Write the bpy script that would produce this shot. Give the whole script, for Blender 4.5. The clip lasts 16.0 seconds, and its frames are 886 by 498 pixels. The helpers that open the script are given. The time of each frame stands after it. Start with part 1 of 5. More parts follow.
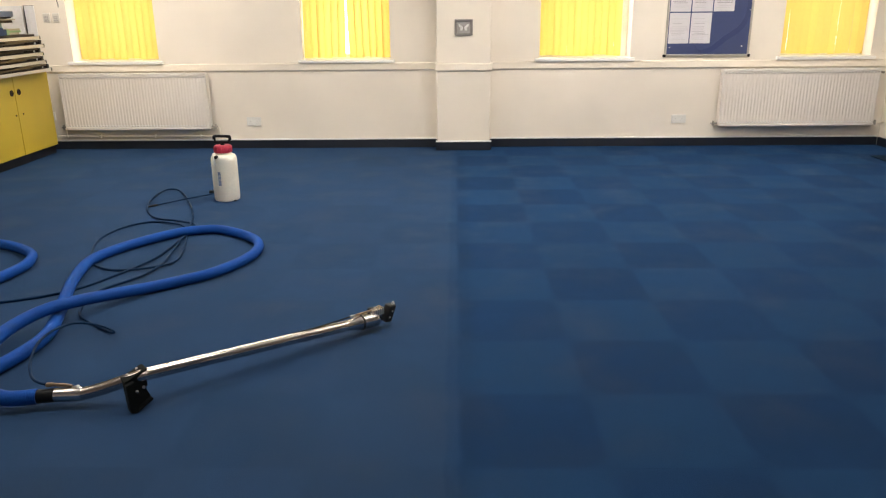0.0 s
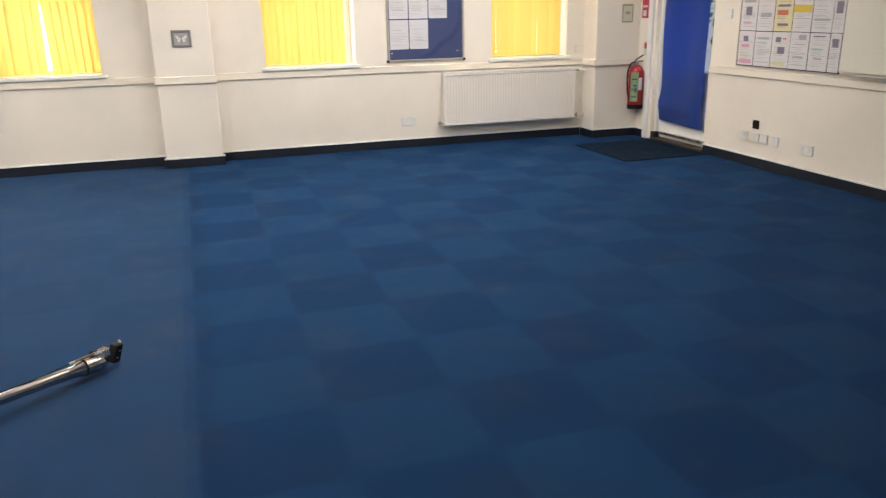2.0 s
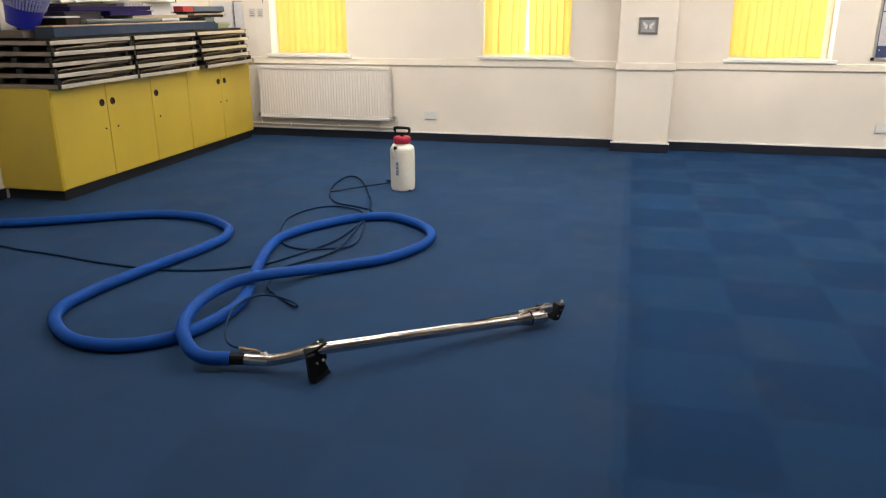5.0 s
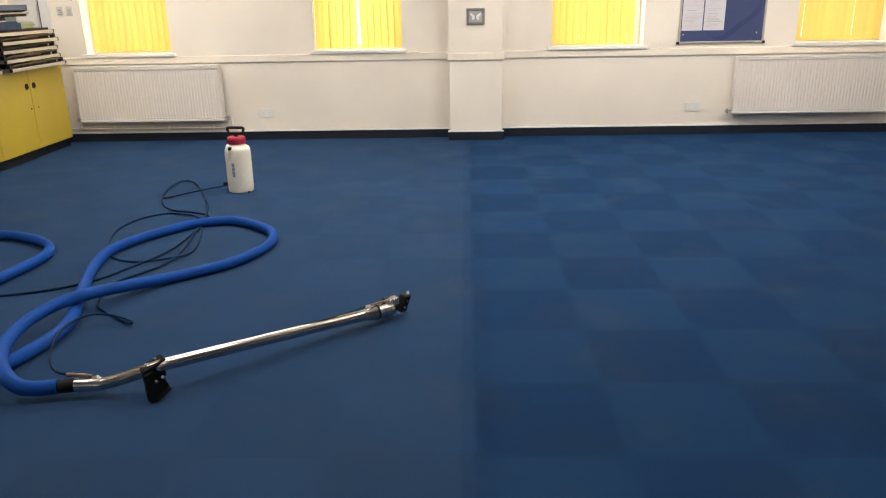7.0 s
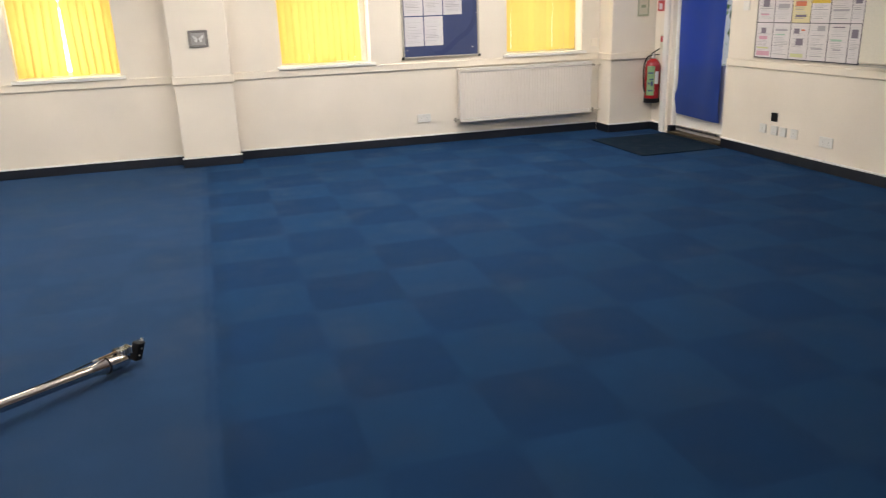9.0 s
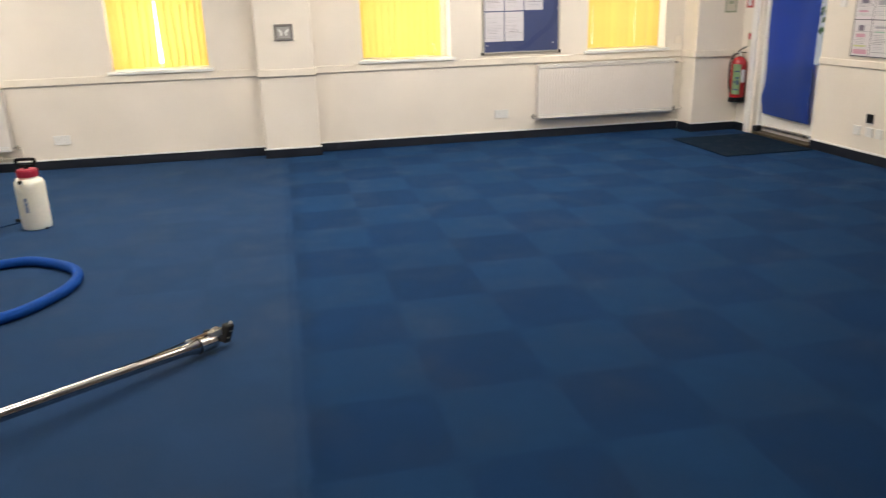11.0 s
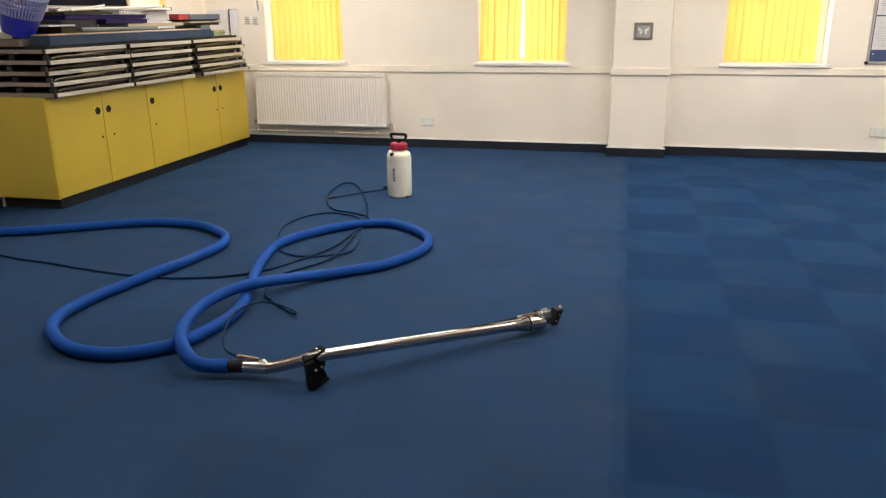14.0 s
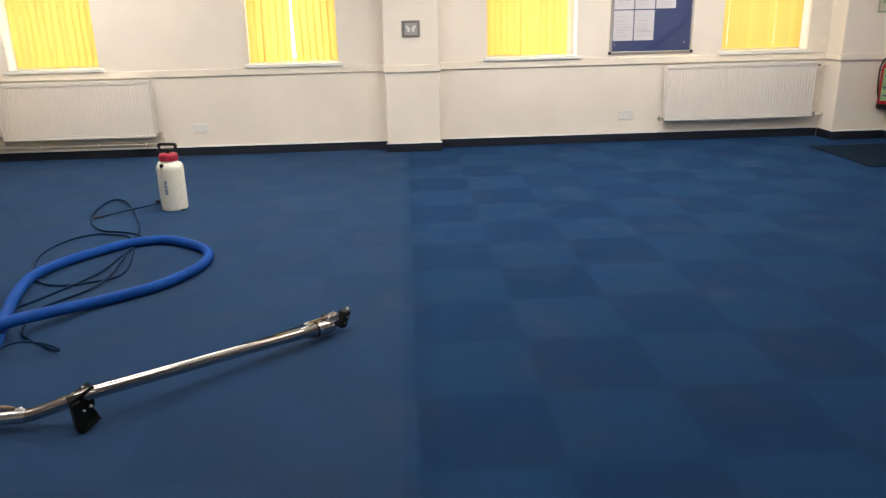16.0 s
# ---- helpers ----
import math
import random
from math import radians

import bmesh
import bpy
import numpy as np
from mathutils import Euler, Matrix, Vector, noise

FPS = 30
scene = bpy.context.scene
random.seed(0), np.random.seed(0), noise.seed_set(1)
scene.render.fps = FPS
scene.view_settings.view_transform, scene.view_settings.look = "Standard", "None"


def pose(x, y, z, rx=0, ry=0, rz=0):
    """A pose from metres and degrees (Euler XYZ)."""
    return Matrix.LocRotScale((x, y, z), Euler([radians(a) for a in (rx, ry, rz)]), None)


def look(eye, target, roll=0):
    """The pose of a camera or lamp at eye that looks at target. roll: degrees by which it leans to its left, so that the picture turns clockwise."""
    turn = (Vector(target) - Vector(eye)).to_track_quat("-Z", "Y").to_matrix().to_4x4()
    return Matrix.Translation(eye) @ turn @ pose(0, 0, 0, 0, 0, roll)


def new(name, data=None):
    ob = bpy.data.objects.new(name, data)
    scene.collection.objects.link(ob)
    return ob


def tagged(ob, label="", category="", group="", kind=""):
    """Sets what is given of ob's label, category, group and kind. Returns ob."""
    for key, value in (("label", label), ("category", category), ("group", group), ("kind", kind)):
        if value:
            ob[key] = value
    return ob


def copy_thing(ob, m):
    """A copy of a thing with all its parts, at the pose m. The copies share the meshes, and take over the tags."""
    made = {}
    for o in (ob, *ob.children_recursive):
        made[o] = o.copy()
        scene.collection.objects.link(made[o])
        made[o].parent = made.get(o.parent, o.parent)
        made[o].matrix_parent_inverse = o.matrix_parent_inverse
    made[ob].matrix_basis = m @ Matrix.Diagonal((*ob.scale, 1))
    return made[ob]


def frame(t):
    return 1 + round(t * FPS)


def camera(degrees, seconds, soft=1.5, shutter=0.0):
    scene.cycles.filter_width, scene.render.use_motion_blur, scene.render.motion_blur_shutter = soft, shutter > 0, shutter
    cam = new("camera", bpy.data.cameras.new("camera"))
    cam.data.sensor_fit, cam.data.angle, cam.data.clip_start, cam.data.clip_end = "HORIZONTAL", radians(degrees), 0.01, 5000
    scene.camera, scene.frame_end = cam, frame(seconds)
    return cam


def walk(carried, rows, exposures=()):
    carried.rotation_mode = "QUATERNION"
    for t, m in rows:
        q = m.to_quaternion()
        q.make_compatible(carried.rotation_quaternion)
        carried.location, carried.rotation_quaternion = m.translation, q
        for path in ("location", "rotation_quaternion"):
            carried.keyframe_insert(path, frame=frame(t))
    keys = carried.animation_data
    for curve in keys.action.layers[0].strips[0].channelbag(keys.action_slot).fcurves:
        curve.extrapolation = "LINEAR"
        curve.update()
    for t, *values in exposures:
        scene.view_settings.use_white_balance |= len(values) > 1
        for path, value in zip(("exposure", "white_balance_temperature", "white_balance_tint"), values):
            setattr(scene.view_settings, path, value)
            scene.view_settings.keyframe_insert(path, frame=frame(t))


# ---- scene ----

# ---------------------------------------------------------------- camera
cam = camera(60.93, 16.0, soft=1.2, shutter=0.22)
PATH = [
    (0, (-0.0118, -0.4026, 1.4509), (-0.0468, 1.5018, 0.8411), -0.51),
    (0.5, (-0.0094, -0.3985, 1.4456), (-0.0176, 1.5086, 0.8432), -0.33),
    (0.7, (-0.0006, -0.3933, 1.4484), (0.0237, 1.5123, 0.8419), -0.53),
    (1, (0.0131, -0.3959, 1.4506), (0.1104, 1.5041, 0.8337), -0.56),
    (1.3, (0.0365, -0.3963, 1.4533), (0.2483, 1.4948, 0.8377), -0.77),
    (1.5, (0.0608, -0.3899, 1.4631), (0.3784, 1.4846, 0.8422), -0.93),
    (1.7, (0.0854, -0.4147, 1.4765), (0.5130, 1.4387, 0.8584), -1.03),
    (2, (0.1154, -0.4110, 1.4837), (0.7011, 1.4026, 0.8772), -1.14),
    (2.2, (0.1026, -0.4162, 1.4803), (0.7250, 1.3872, 0.8799), -1.23),
    (2.5, (0.0575, -0.4095, 1.4811), (0.5707, 1.4282, 0.8813), -1.30),
    (2.7, (0.0274, -0.4161, 1.4685), (0.4129, 1.4576, 0.8849), -1.11),
    (3, (-0.0220, -0.3953, 1.4429), (0.1583, 1.5063, 0.8499), -0.77),
    (3.2, (-0.0370, -0.4037, 1.4420), (0.0047, 1.5037, 0.8419), -0.56),
    (3.5, (-0.0631, -0.4041, 1.4421), (-0.2454, 1.4962, 0.8459), -0.09),
    (3.7, (-0.0868, -0.4119, 1.4309), (-0.3804, 1.4716, 0.8257), -0.05),
    (4.2, (-0.0956, -0.4188, 1.4382), (-0.5275, 1.4371, 0.8307), 0.03),
    (4.7, (-0.0895, -0.4218, 1.4415), (-0.5664, 1.4222, 0.8313), -0.09),
    (5.25, (-0.0650, -0.4196, 1.4471), (-0.4418, 1.4455, 0.8310), -0.34),
    (5.8, (-0.0350, -0.4153, 1.4497), (-0.1924, 1.4793, 0.8285), -0.63),
    (6, (-0.0266, -0.4105, 1.4498), (-0.1312, 1.4853, 0.8214), -0.98),
    (6.5, (-0.0218, -0.4098, 1.4543), (-0.0780, 1.4851, 0.8172), -0.89),
    (7, (-0.0252, -0.4084, 1.4517), (-0.0912, 1.4871, 0.8174), -1.10),
    (7.5, (-0.0154, -0.4024, 1.4506), (-0.0756, 1.4942, 0.8187), -1.26),
    (8, (0.0020, -0.3869, 1.4481), (0.0146, 1.5090, 0.8112), -1.41),
    (8.2, (0.0167, -0.3892, 1.4503), (0.1194, 1.5039, 0.8136), -1.20),
    (8.5, (0.0560, -0.3957, 1.4593), (0.3262, 1.4858, 0.8371), -1.65),
    (8.7, (0.0958, -0.4160, 1.4874), (0.4923, 1.4448, 0.8710), -1.88),
    (9.2, (0.1109, -0.4192, 1.4870), (0.7277, 1.3811, 0.8719), -2.06),
    (9.75, (0.1185, -0.4212, 1.4854), (0.8470, 1.3379, 0.8733), -2.13),
    (10.3, (0.1020, -0.4185, 1.4821), (0.7999, 1.3527, 0.8691), -2.22),
    (10.8, (0.0692, -0.4148, 1.4778), (0.5675, 1.4214, 0.8612), -2.20),
    (11, (0.0258, -0.4048, 1.4778), (0.4000, 1.4604, 0.8604), -1.79),
    (11.2, (-0.0229, -0.4206, 1.4605), (0.1810, 1.4735, 0.8517), -1.32),
    (11.5, (-0.0438, -0.4048, 1.4409), (-0.1309, 1.4974, 0.8292), -1.37),
    (11.7, (-0.0605, -0.4166, 1.4418), (-0.2959, 1.4752, 0.8370), -1.04),
    (12, (-0.0908, -0.4215, 1.4406), (-0.4894, 1.4417, 0.8327), -0.73),
    (12.5, (-0.0965, -0.4193, 1.4403), (-0.5641, 1.4305, 0.8407), -0.12),
    (12.6, (-0.0915, -0.4252, 1.4372), (-0.5564, 1.4261, 0.8403), -0.05),
    (13, (-0.0943, -0.4301, 1.4459), (-0.5490, 1.4248, 0.8521), -0.29),
    (13.5, (-0.0925, -0.4336, 1.4426), (-0.5451, 1.4219, 0.8491), -0.31),
    (14, (-0.0857, -0.4219, 1.4433), (-0.5266, 1.4352, 0.8460), -0.51),
    (14.5, (-0.0573, -0.4088, 1.4542), (-0.4056, 1.4640, 0.8449), -0.98),
    (14.7, (-0.0307, -0.4104, 1.4542), (-0.2768, 1.4819, 0.8552), -1.08),
    (15, (0.0021, -0.3898, 1.4595), (-0.0616, 1.5158, 0.8558), -1.37),
    (15.2, (0.0305, -0.3977, 1.4574), (0.0783, 1.5101, 0.8588), -1.68),
    (15.5, (0.0248, -0.3833, 1.4521), (0.1851, 1.5167, 0.8486), -1.88),
    (15.7, (0.0212, -0.3923, 1.4545), (0.1729, 1.5067, 0.8455), -1.68),
    (16, (0.0030, -0.3844, 1.4537), (0.0844, 1.5186, 0.8438), -1.43),
]
BALANCE = [(0, 0, 6580, 10), (1, 0, 6450, 10), (2, 0, 6250, 10), (3, 0, 6450, 10), (6, 0, 6430, 10), (7.5, 0, 6400, 10), (8.5, 0, 6410, 10), (11, 0, 6460, 10), (12.5, 0, 6530, 10),
           (15, 0, 6420, 10), (16, 0, 6330, 10)]
walk(cam, [(t, look(eye, target, roll)) for t, eye, target, roll in PATH], BALANCE)

# ---------------------------------------------------------------- world and lights
XW, XE, YN, YS, ZC = -4.84, 5.12, 7.80, -3.2, 2.95      # faces of the room
world = bpy.data.worlds.new("world")
scene.world = world
world.use_nodes = True
wn = world.node_tree
sky = wn.nodes.new("ShaderNodeTexSky")
sky.sky_type = "NISHITA"
sky.sun_disc = False
sky.sun_elevation, sky.sun_rotation = radians(42), radians(150)
wn.links.new(sky.outputs[0], wn.nodes["Background"].inputs[0])
wn.nodes["Background"].inputs[1].default_value = 0.15
sun_data = bpy.data.lights.new("sun", "SUN")
sun_data.energy, sun_data.angle, sun_data.color = 3.0, radians(12), (1.0, 0.96, 0.9)
sun = new("sun", sun_data)
sun.matrix_world = look((4, -9, 12), (0, 0, 0))


def area(name, m, sx, sy, power, colour):
    d = bpy.data.lights.new(name, "AREA")
    d.shape, d.size, d.size_y, d.energy, d.color = "RECTANGLE", sx, sy, power, colour
    ob = new(name, d)
    ob.matrix_world = m
    return ob


WINDOWS = [(-4.09, -3.17), (-1.63, -0.70), (0.87, 1.825), (3.395, 4.335)]   # openings in the north wall
WZ0, WZ1 = 0.915, 2.30
SKY_POWER = (16, 23, 20, 15)
for (a, b), p in zip(WINDOWS, SKY_POWER):
    area("window_daylight", look(((a + b) / 2, 8.30, 1.62), ((a + b) / 2, 7, 1.55)), b - a - 0.02, 1.34, p, (1.0, 0.98, 0.95))
# assumed lamps out of view; places and powers chosen to even the light
LAMPS = [(-3.45, 6.55, 48), (-1.4, 5.3, 50), (1.2, 5.9, 49), (3.2, 6.3, 48), (-3.2, 2.2, 21), (-0.6, 2.8, 26), (1.7, 3.6, 32), (-0.1, 0.4, 10)]
for x, y, p in LAMPS:
    area("assumed_tube_light", look((x, y, ZC - 0.46), (x, y, 0)), 1.45, 0.40, p * 0.50, (1.0, 0.94, 0.86))
    # uplight added to brighten the ceiling and soften the shadows
    area("added_uplight", look((x, y, ZC - 0.34), (x, y, 9)), 1.45, 0.40, p * 0.80, (1.0, 0.94, 0.86))


# ---------------------------------------------------------------- materials
def mat(name, colour, rough=0.5, metal=0.0, vary=0.06, scale=3.0, grain=60.0, bump=0.0, detail=0.04, per_object=0.0, per_island=0.0,
        sheen=0.0, coat=0.0, stretch=(1, 1, 1), spec=0.5, placed=False):
    """A principled surface with two scales of unevenness in tone, and fine relief."""
    m = bpy.data.materials.new(name)
    m.use_nodes = True
    nt = m.node_tree
    n, l = nt.nodes, nt.links
    p = n["Principled BSDF"]
    p.inputs["Roughness"].default_value, p.inputs["Metallic"].default_value = rough, metal
    p.inputs["Specular IOR Level"].default_value = spec
    if sheen:
        p.inputs["Sheen Weight"].default_value, p.inputs["Sheen Roughness"].default_value = sheen, 0.6
    if coat:
        p.inputs["Coat Weight"].default_value, p.inputs["Coat Roughness"].default_value = coat, 0.12
    tc, mp = n.new("ShaderNodeTexCoord"), n.new("ShaderNodeMapping")
    mp.inputs["Scale"].default_value = stretch
    l.new(n.new("ShaderNodeNewGeometry").outputs["Position"] if placed else tc.outputs["Object"], mp.inputs[0])
    big, fine = n.new("ShaderNodeTexNoise"), n.new("ShaderNodeTexNoise")
    big.inputs["Scale"].default_value, big.inputs["Detail"].default_value = scale, 4
    fine.inputs["Scale"].default_value, fine.inputs["Detail"].default_value = grain, 3
    l.new(mp.outputs[0], big.inputs[0]), l.new(mp.outputs[0], fine.inputs[0])

    def spread(src, amount):
        r = n.new("ShaderNodeMapRange")
        r.inputs[1].default_value, r.inputs[2].default_value = 0.3, 0.7
        r.inputs[3].default_value, r.inputs[4].default_value = 1 - amount, 1 + amount
        l.new(src, r.inputs[0])
        return r.outputs[0]

    def times(a, b):
        k = n.new("ShaderNodeMath")
        k.operation = "MULTIPLY"
        l.new(a, k.inputs[0]), l.new(b, k.inputs[1])
        return k.outputs[0]

    tone = times(spread(big.outputs[0], vary), spread(fine.outputs[0], detail))
    if per_object:
        r = n.new("ShaderNodeMapRange")
        r.inputs[3].default_value, r.inputs[4].default_value = 1 - per_object, 1 + per_object
        l.new(n.new("ShaderNodeObjectInfo").outputs["Random"], r.inputs[0])
        tone = times(tone, r.outputs[0])
    if per_island:
        r = n.new("ShaderNodeMapRange")
        r.inputs[3].default_value, r.inputs[4].default_value = 1 - per_island, 1 + per_island
        l.new(n.new("ShaderNodeNewGeometry").outputs["Random Per Island"], r.inputs[0])
        tone = times(tone, r.outputs[0])
    v = n.new("ShaderNodeVectorMath")
    v.operation = "SCALE"
    v.inputs[0].default_value = colour
    l.new(tone, v.inputs["Scale"])
    l.new(v.outputs[0], p.inputs["Base Color"])
    rr = times(spread(big.outputs[0], min(vary * 2, 0.3)), spread(fine.outputs[0], 0.05))
    k = n.new("ShaderNodeMath")
    k.operation, k.inputs[1].default_value = "MULTIPLY", rough
    l.new(rr, k.inputs[0]), l.new(k.outputs[0], p.inputs["Roughness"])
    if bump:
        bp = n.new("ShaderNodeBump")
        bp.inputs["Strength"].default_value, bp.inputs["Distance"].default_value = bump, 0.004
        l.new(fine.outputs[0], bp.inputs["Height"]), l.new(bp.outputs[0], p.inputs["Normal"])
    return m


def carpet(name):
    """Loop pile in half-metre tiles laid quarter-turned, so that every other one looks darker; west of x = 0 it is freshly cleaned, with a half-cleaned strip at the edge."""
    m = mat(name, (1, 1, 1), 0.95, vary=0.11, scale=2.6, grain=300, bump=0.7, detail=0.30, per_object=0.035, spec=0.09, placed=True)
    n, l = m.node_tree.nodes, m.node_tree.links
    p = n["Principled BSDF"]
    tone = p.inputs["Base Color"].links[0].from_node          # grain times unevenness
    pos = n.new("ShaderNodeNewGeometry").outputs["Position"]
    wob = n.new("ShaderNodeTexNoise")
    wob.inputs["Scale"].default_value, wob.inputs["Detail"].default_value = 9.0, 3
    l.new(pos, wob.inputs[0])

    def maths(op, a, b=None):
        k = n.new("ShaderNodeMath")
        k.operation = op
        for i, v in enumerate((a, b)):
            if isinstance(v, (int, float)):
                k.inputs[i].default_value = v
            elif v is not None:
                l.new(v, k.inputs[i])
        return k.outputs[0]

    def ramp(v, a, b, c, d):
        r = n.new("ShaderNodeMapRange")
        r.interpolation_type = "SMOOTHSTEP"
        for i, q in enumerate((a, b, c, d)):
            r.inputs[i + 1].default_value = q
        l.new(v, r.inputs[0])
        return r.outputs[0]

    def mix(f, a, b):
        k = n.new("ShaderNodeMix")
        k.data_type = "RGBA"
        l.new(f, k.inputs["Factor"])
        for key, v in (("A", a), ("B", b)):
            sock = [q for q in k.inputs if q.name == key and q.type == "RGBA"][0]
            if isinstance(v, tuple):
                sock.default_value = (*v, 1)
            else:
                l.new(v, sock)
        return [q for q in k.outputs if q.type == "RGBA"][0]

    xyz = n.new("ShaderNodeSeparateXYZ")
    l.new(pos, xyz.inputs[0])
    sx = maths("SINE", maths("MULTIPLY", xyz.outputs[0], 2 * math.pi))
    sy = maths("SINE", maths("MULTIPLY", maths("SUBTRACT", xyz.outputs[1], 1.25), 2 * math.pi))
    both = maths("ADD", maths("MULTIPLY", sx, sy), maths("MULTIPLY", maths("SUBTRACT", wob.outputs[0], 0.5), 0.10))
    turned = ramp(both, -0.10, 0.10, 1.0, 0.0)
    # how turned pile catches the light is put into the base colour
    plain = mix(turned, (0.0104, 0.0414, 0.1100), (0.0078, 0.0329, 0.0945))
    clean = mix(turned, (0.0202, 0.0498, 0.1150), (0.0185, 0.0471, 0.1090))
    edge = maths("ADD", xyz.outputs[0], maths("MULTIPLY", maths("SUBTRACT", wob.outputs[0], 0.5), 0.05))
    dirty = maths("ADD", ramp(edge, -0.062, -0.044, 0.0, 0.45), ramp(edge, -0.016, 0.006, 0.0, 0.55))
    rim = maths("SUBTRACT", 1.0, maths("MULTIPLY", maths("MULTIPLY", ramp(edge, -0.02, 0.02, 0.0, 1.0), ramp(edge, 0.03, 0.12, 1.0, 0.0)), 0.10))
    both_c = mix(dirty, clean, plain)
    v = n.new("ShaderNodeVectorMath")
    v.operation = "SCALE"
    l.new(both_c, v.inputs[0]), l.new(rim, v.inputs["Scale"])
    w = n.new("ShaderNodeVectorMath")
    w.operation = "MULTIPLY"
    l.new(tone.outputs[0], w.inputs[0]), l.new(v.outputs[0], w.inputs[1]), l.new(w.outputs[0], p.inputs["Base Color"])
    return m


def translucent(name, colour, through_amount=0.6):
    """Cloth that lets light through."""
    m = bpy.data.materials.new(name)
    m.use_nodes = True
    n, l = m.node_tree.nodes, m.node_tree.links
    out = n["Material Output"]
    tc, mp, no, rg, v = (n.new("ShaderNode" + k) for k in ("TexCoord", "Mapping", "TexNoise", "MapRange", "VectorMath"))
    mp.inputs["Scale"].default_value = (260, 260, 30)
    no.inputs["Scale"].default_value = 1.0
    rg.inputs[3].default_value, rg.inputs[4].default_value = 0.9, 1.08
    v.operation, v.inputs[0].default_value = "SCALE", colour
    l.new(tc.outputs["Object"], mp.inputs[0]), l.new(mp.outputs[0], no.inputs[0]), l.new(no.outputs[0], rg.inputs[0])
    own, each = n.new("ShaderNodeMapRange"), n.new("ShaderNodeMath")
    own.inputs[3].default_value, own.inputs[4].default_value = 0.94, 1.05          # each strip gets a slightly different tone
    each.operation = "MULTIPLY"
    l.new(n.new("ShaderNodeObjectInfo").outputs["Random"], own.inputs[0])
    l.new(rg.outputs[0], each.inputs[0]), l.new(own.outputs[0], each.inputs[1]), l.new(each.outputs[0], v.inputs["Scale"])
    d, t, x = n.new("ShaderNodeBsdfDiffuse"), n.new("ShaderNodeBsdfTranslucent"), n.new("ShaderNodeMixShader")
    l.new(v.outputs[0], d.inputs[0]), l.new(v.outputs[0], t.inputs[0])
    x.inputs[0].default_value = through_amount
    l.new(d.outputs[0], x.inputs[1]), l.new(t.outputs[0], x.inputs[2]), l.new(x.outputs[0], out.inputs[0])
    return m


def glass(name, rough=0.02):
    m = bpy.data.materials.new(name)
    m.use_nodes = True
    p = m.node_tree.nodes["Principled BSDF"]
    p.inputs["Transmission Weight"].default_value, p.inputs["Roughness"].default_value, p.inputs["IOR"].default_value = 1.0, rough, 1.05
    p.inputs["Base Color"].default_value = (0.97, 0.98, 0.98, 1)
    return m


def glow(name, colour, strength):
    m = bpy.data.materials.new(name)
    m.use_nodes = True
    p = m.node_tree.nodes["Principled BSDF"]
    p.inputs["Emission Color"].default_value, p.inputs["Emission Strength"].default_value = (*colour, 1), strength
    return m


M_WALL = mat("cream_wall_paint", (0.815, 0.744, 0.650), 0.6, vary=0.05, scale=1.3, grain=120, bump=0.10, detail=0.02)
M_CEIL = mat("white_ceiling_paint", (0.80, 0.78, 0.74), 0.8, vary=0.03, scale=1.0, grain=80, bump=0.1)
M_TRIM = mat("cream_gloss_paint", (0.835, 0.757, 0.648), 0.35, vary=0.03, scale=4, grain=90, bump=0.05, detail=0.02)
M_VALVE = mat("dull_nickel", (0.36, 0.33, 0.28), 0.4, metal=0.3, vary=0.1, scale=30)
M_POLISH = mat("polished_steel", (0.80, 0.765, 0.74), 0.07, metal=1.0, vary=0.04, scale=12)
M_BROWN_CARD = mat("brown_card", (0.15, 0.115, 0.095), 0.7, vary=0.1, scale=9)
M_WHITE = mat("white_gloss_paint", (0.82, 0.80, 0.77), 0.3, vary=0.03, scale=5, grain=90, bump=0.03, detail=0.02)
M_SKIRT = mat("dark_vinyl_skirting", (0.006, 0.009, 0.018), 0.55, vary=0.15, scale=4, grain=150, bump=0.1)
M_RAD_RIM = mat("radiator_rim_enamel", (0.84, 0.79, 0.73), 0.32, vary=0.02, scale=3)
M_RAD = mat("radiator_enamel", (0.80, 0.735, 0.67), 0.32, vary=0.02, scale=3, grain=60, detail=0.015)
M_SLOT_SHADE = mat("slot_shade", (0.48, 0.44, 0.405), 0.7)
M_BRASS = mat("dull_brass", (0.30, 0.21, 0.14), 0.35, metal=0.8, vary=0.1, scale=40)
M_PLASTIC_W = mat("white_plastic", (0.76, 0.74, 0.70), 0.35, vary=0.02, scale=10)
M_GREY_PLATE = mat("pale_switch_plate", (0.66, 0.62, 0.56), 0.4, metal=0.0, vary=0.05, scale=20)
M_CARPET = carpet("blue_carpet_tile")
M_MAT = mat("charcoal_mat_pile", (0.0072, 0.0170, 0.0330), 0.95, vary=0.12, scale=8, grain=300, bump=0.9, detail=0.3, spec=0.06)
M_SUB = mat("floor_underlay", (0.012, 0.036, 0.085), 0.95)
M_YELLOW = mat("yellow_laminate", (0.555, 0.405, 0.042), 0.42, vary=0.05, scale=2.2, grain=70, bump=0.03, detail=0.02, stretch=(1, 1, 0.4))
M_YEDGE = mat("yellow_laminate_edge", (0.66, 0.46, 0.02), 0.4, vary=0.05, scale=8)
M_PLINTH = mat("black_plinth", (0.012, 0.012, 0.013), 0.5, vary=0.15)
M_KNOB = mat("dark_brown_pull", (0.024, 0.010, 0.008), 0.5, vary=0.1, spec=0.2)
# darker copy of the aluminium edge: shade on the end faces, painted in
M_SILVER_SHADED = mat("shaded_aluminium_end", (0.25, 0.21, 0.175), 0.5, metal=0.3, vary=0.1, scale=14)
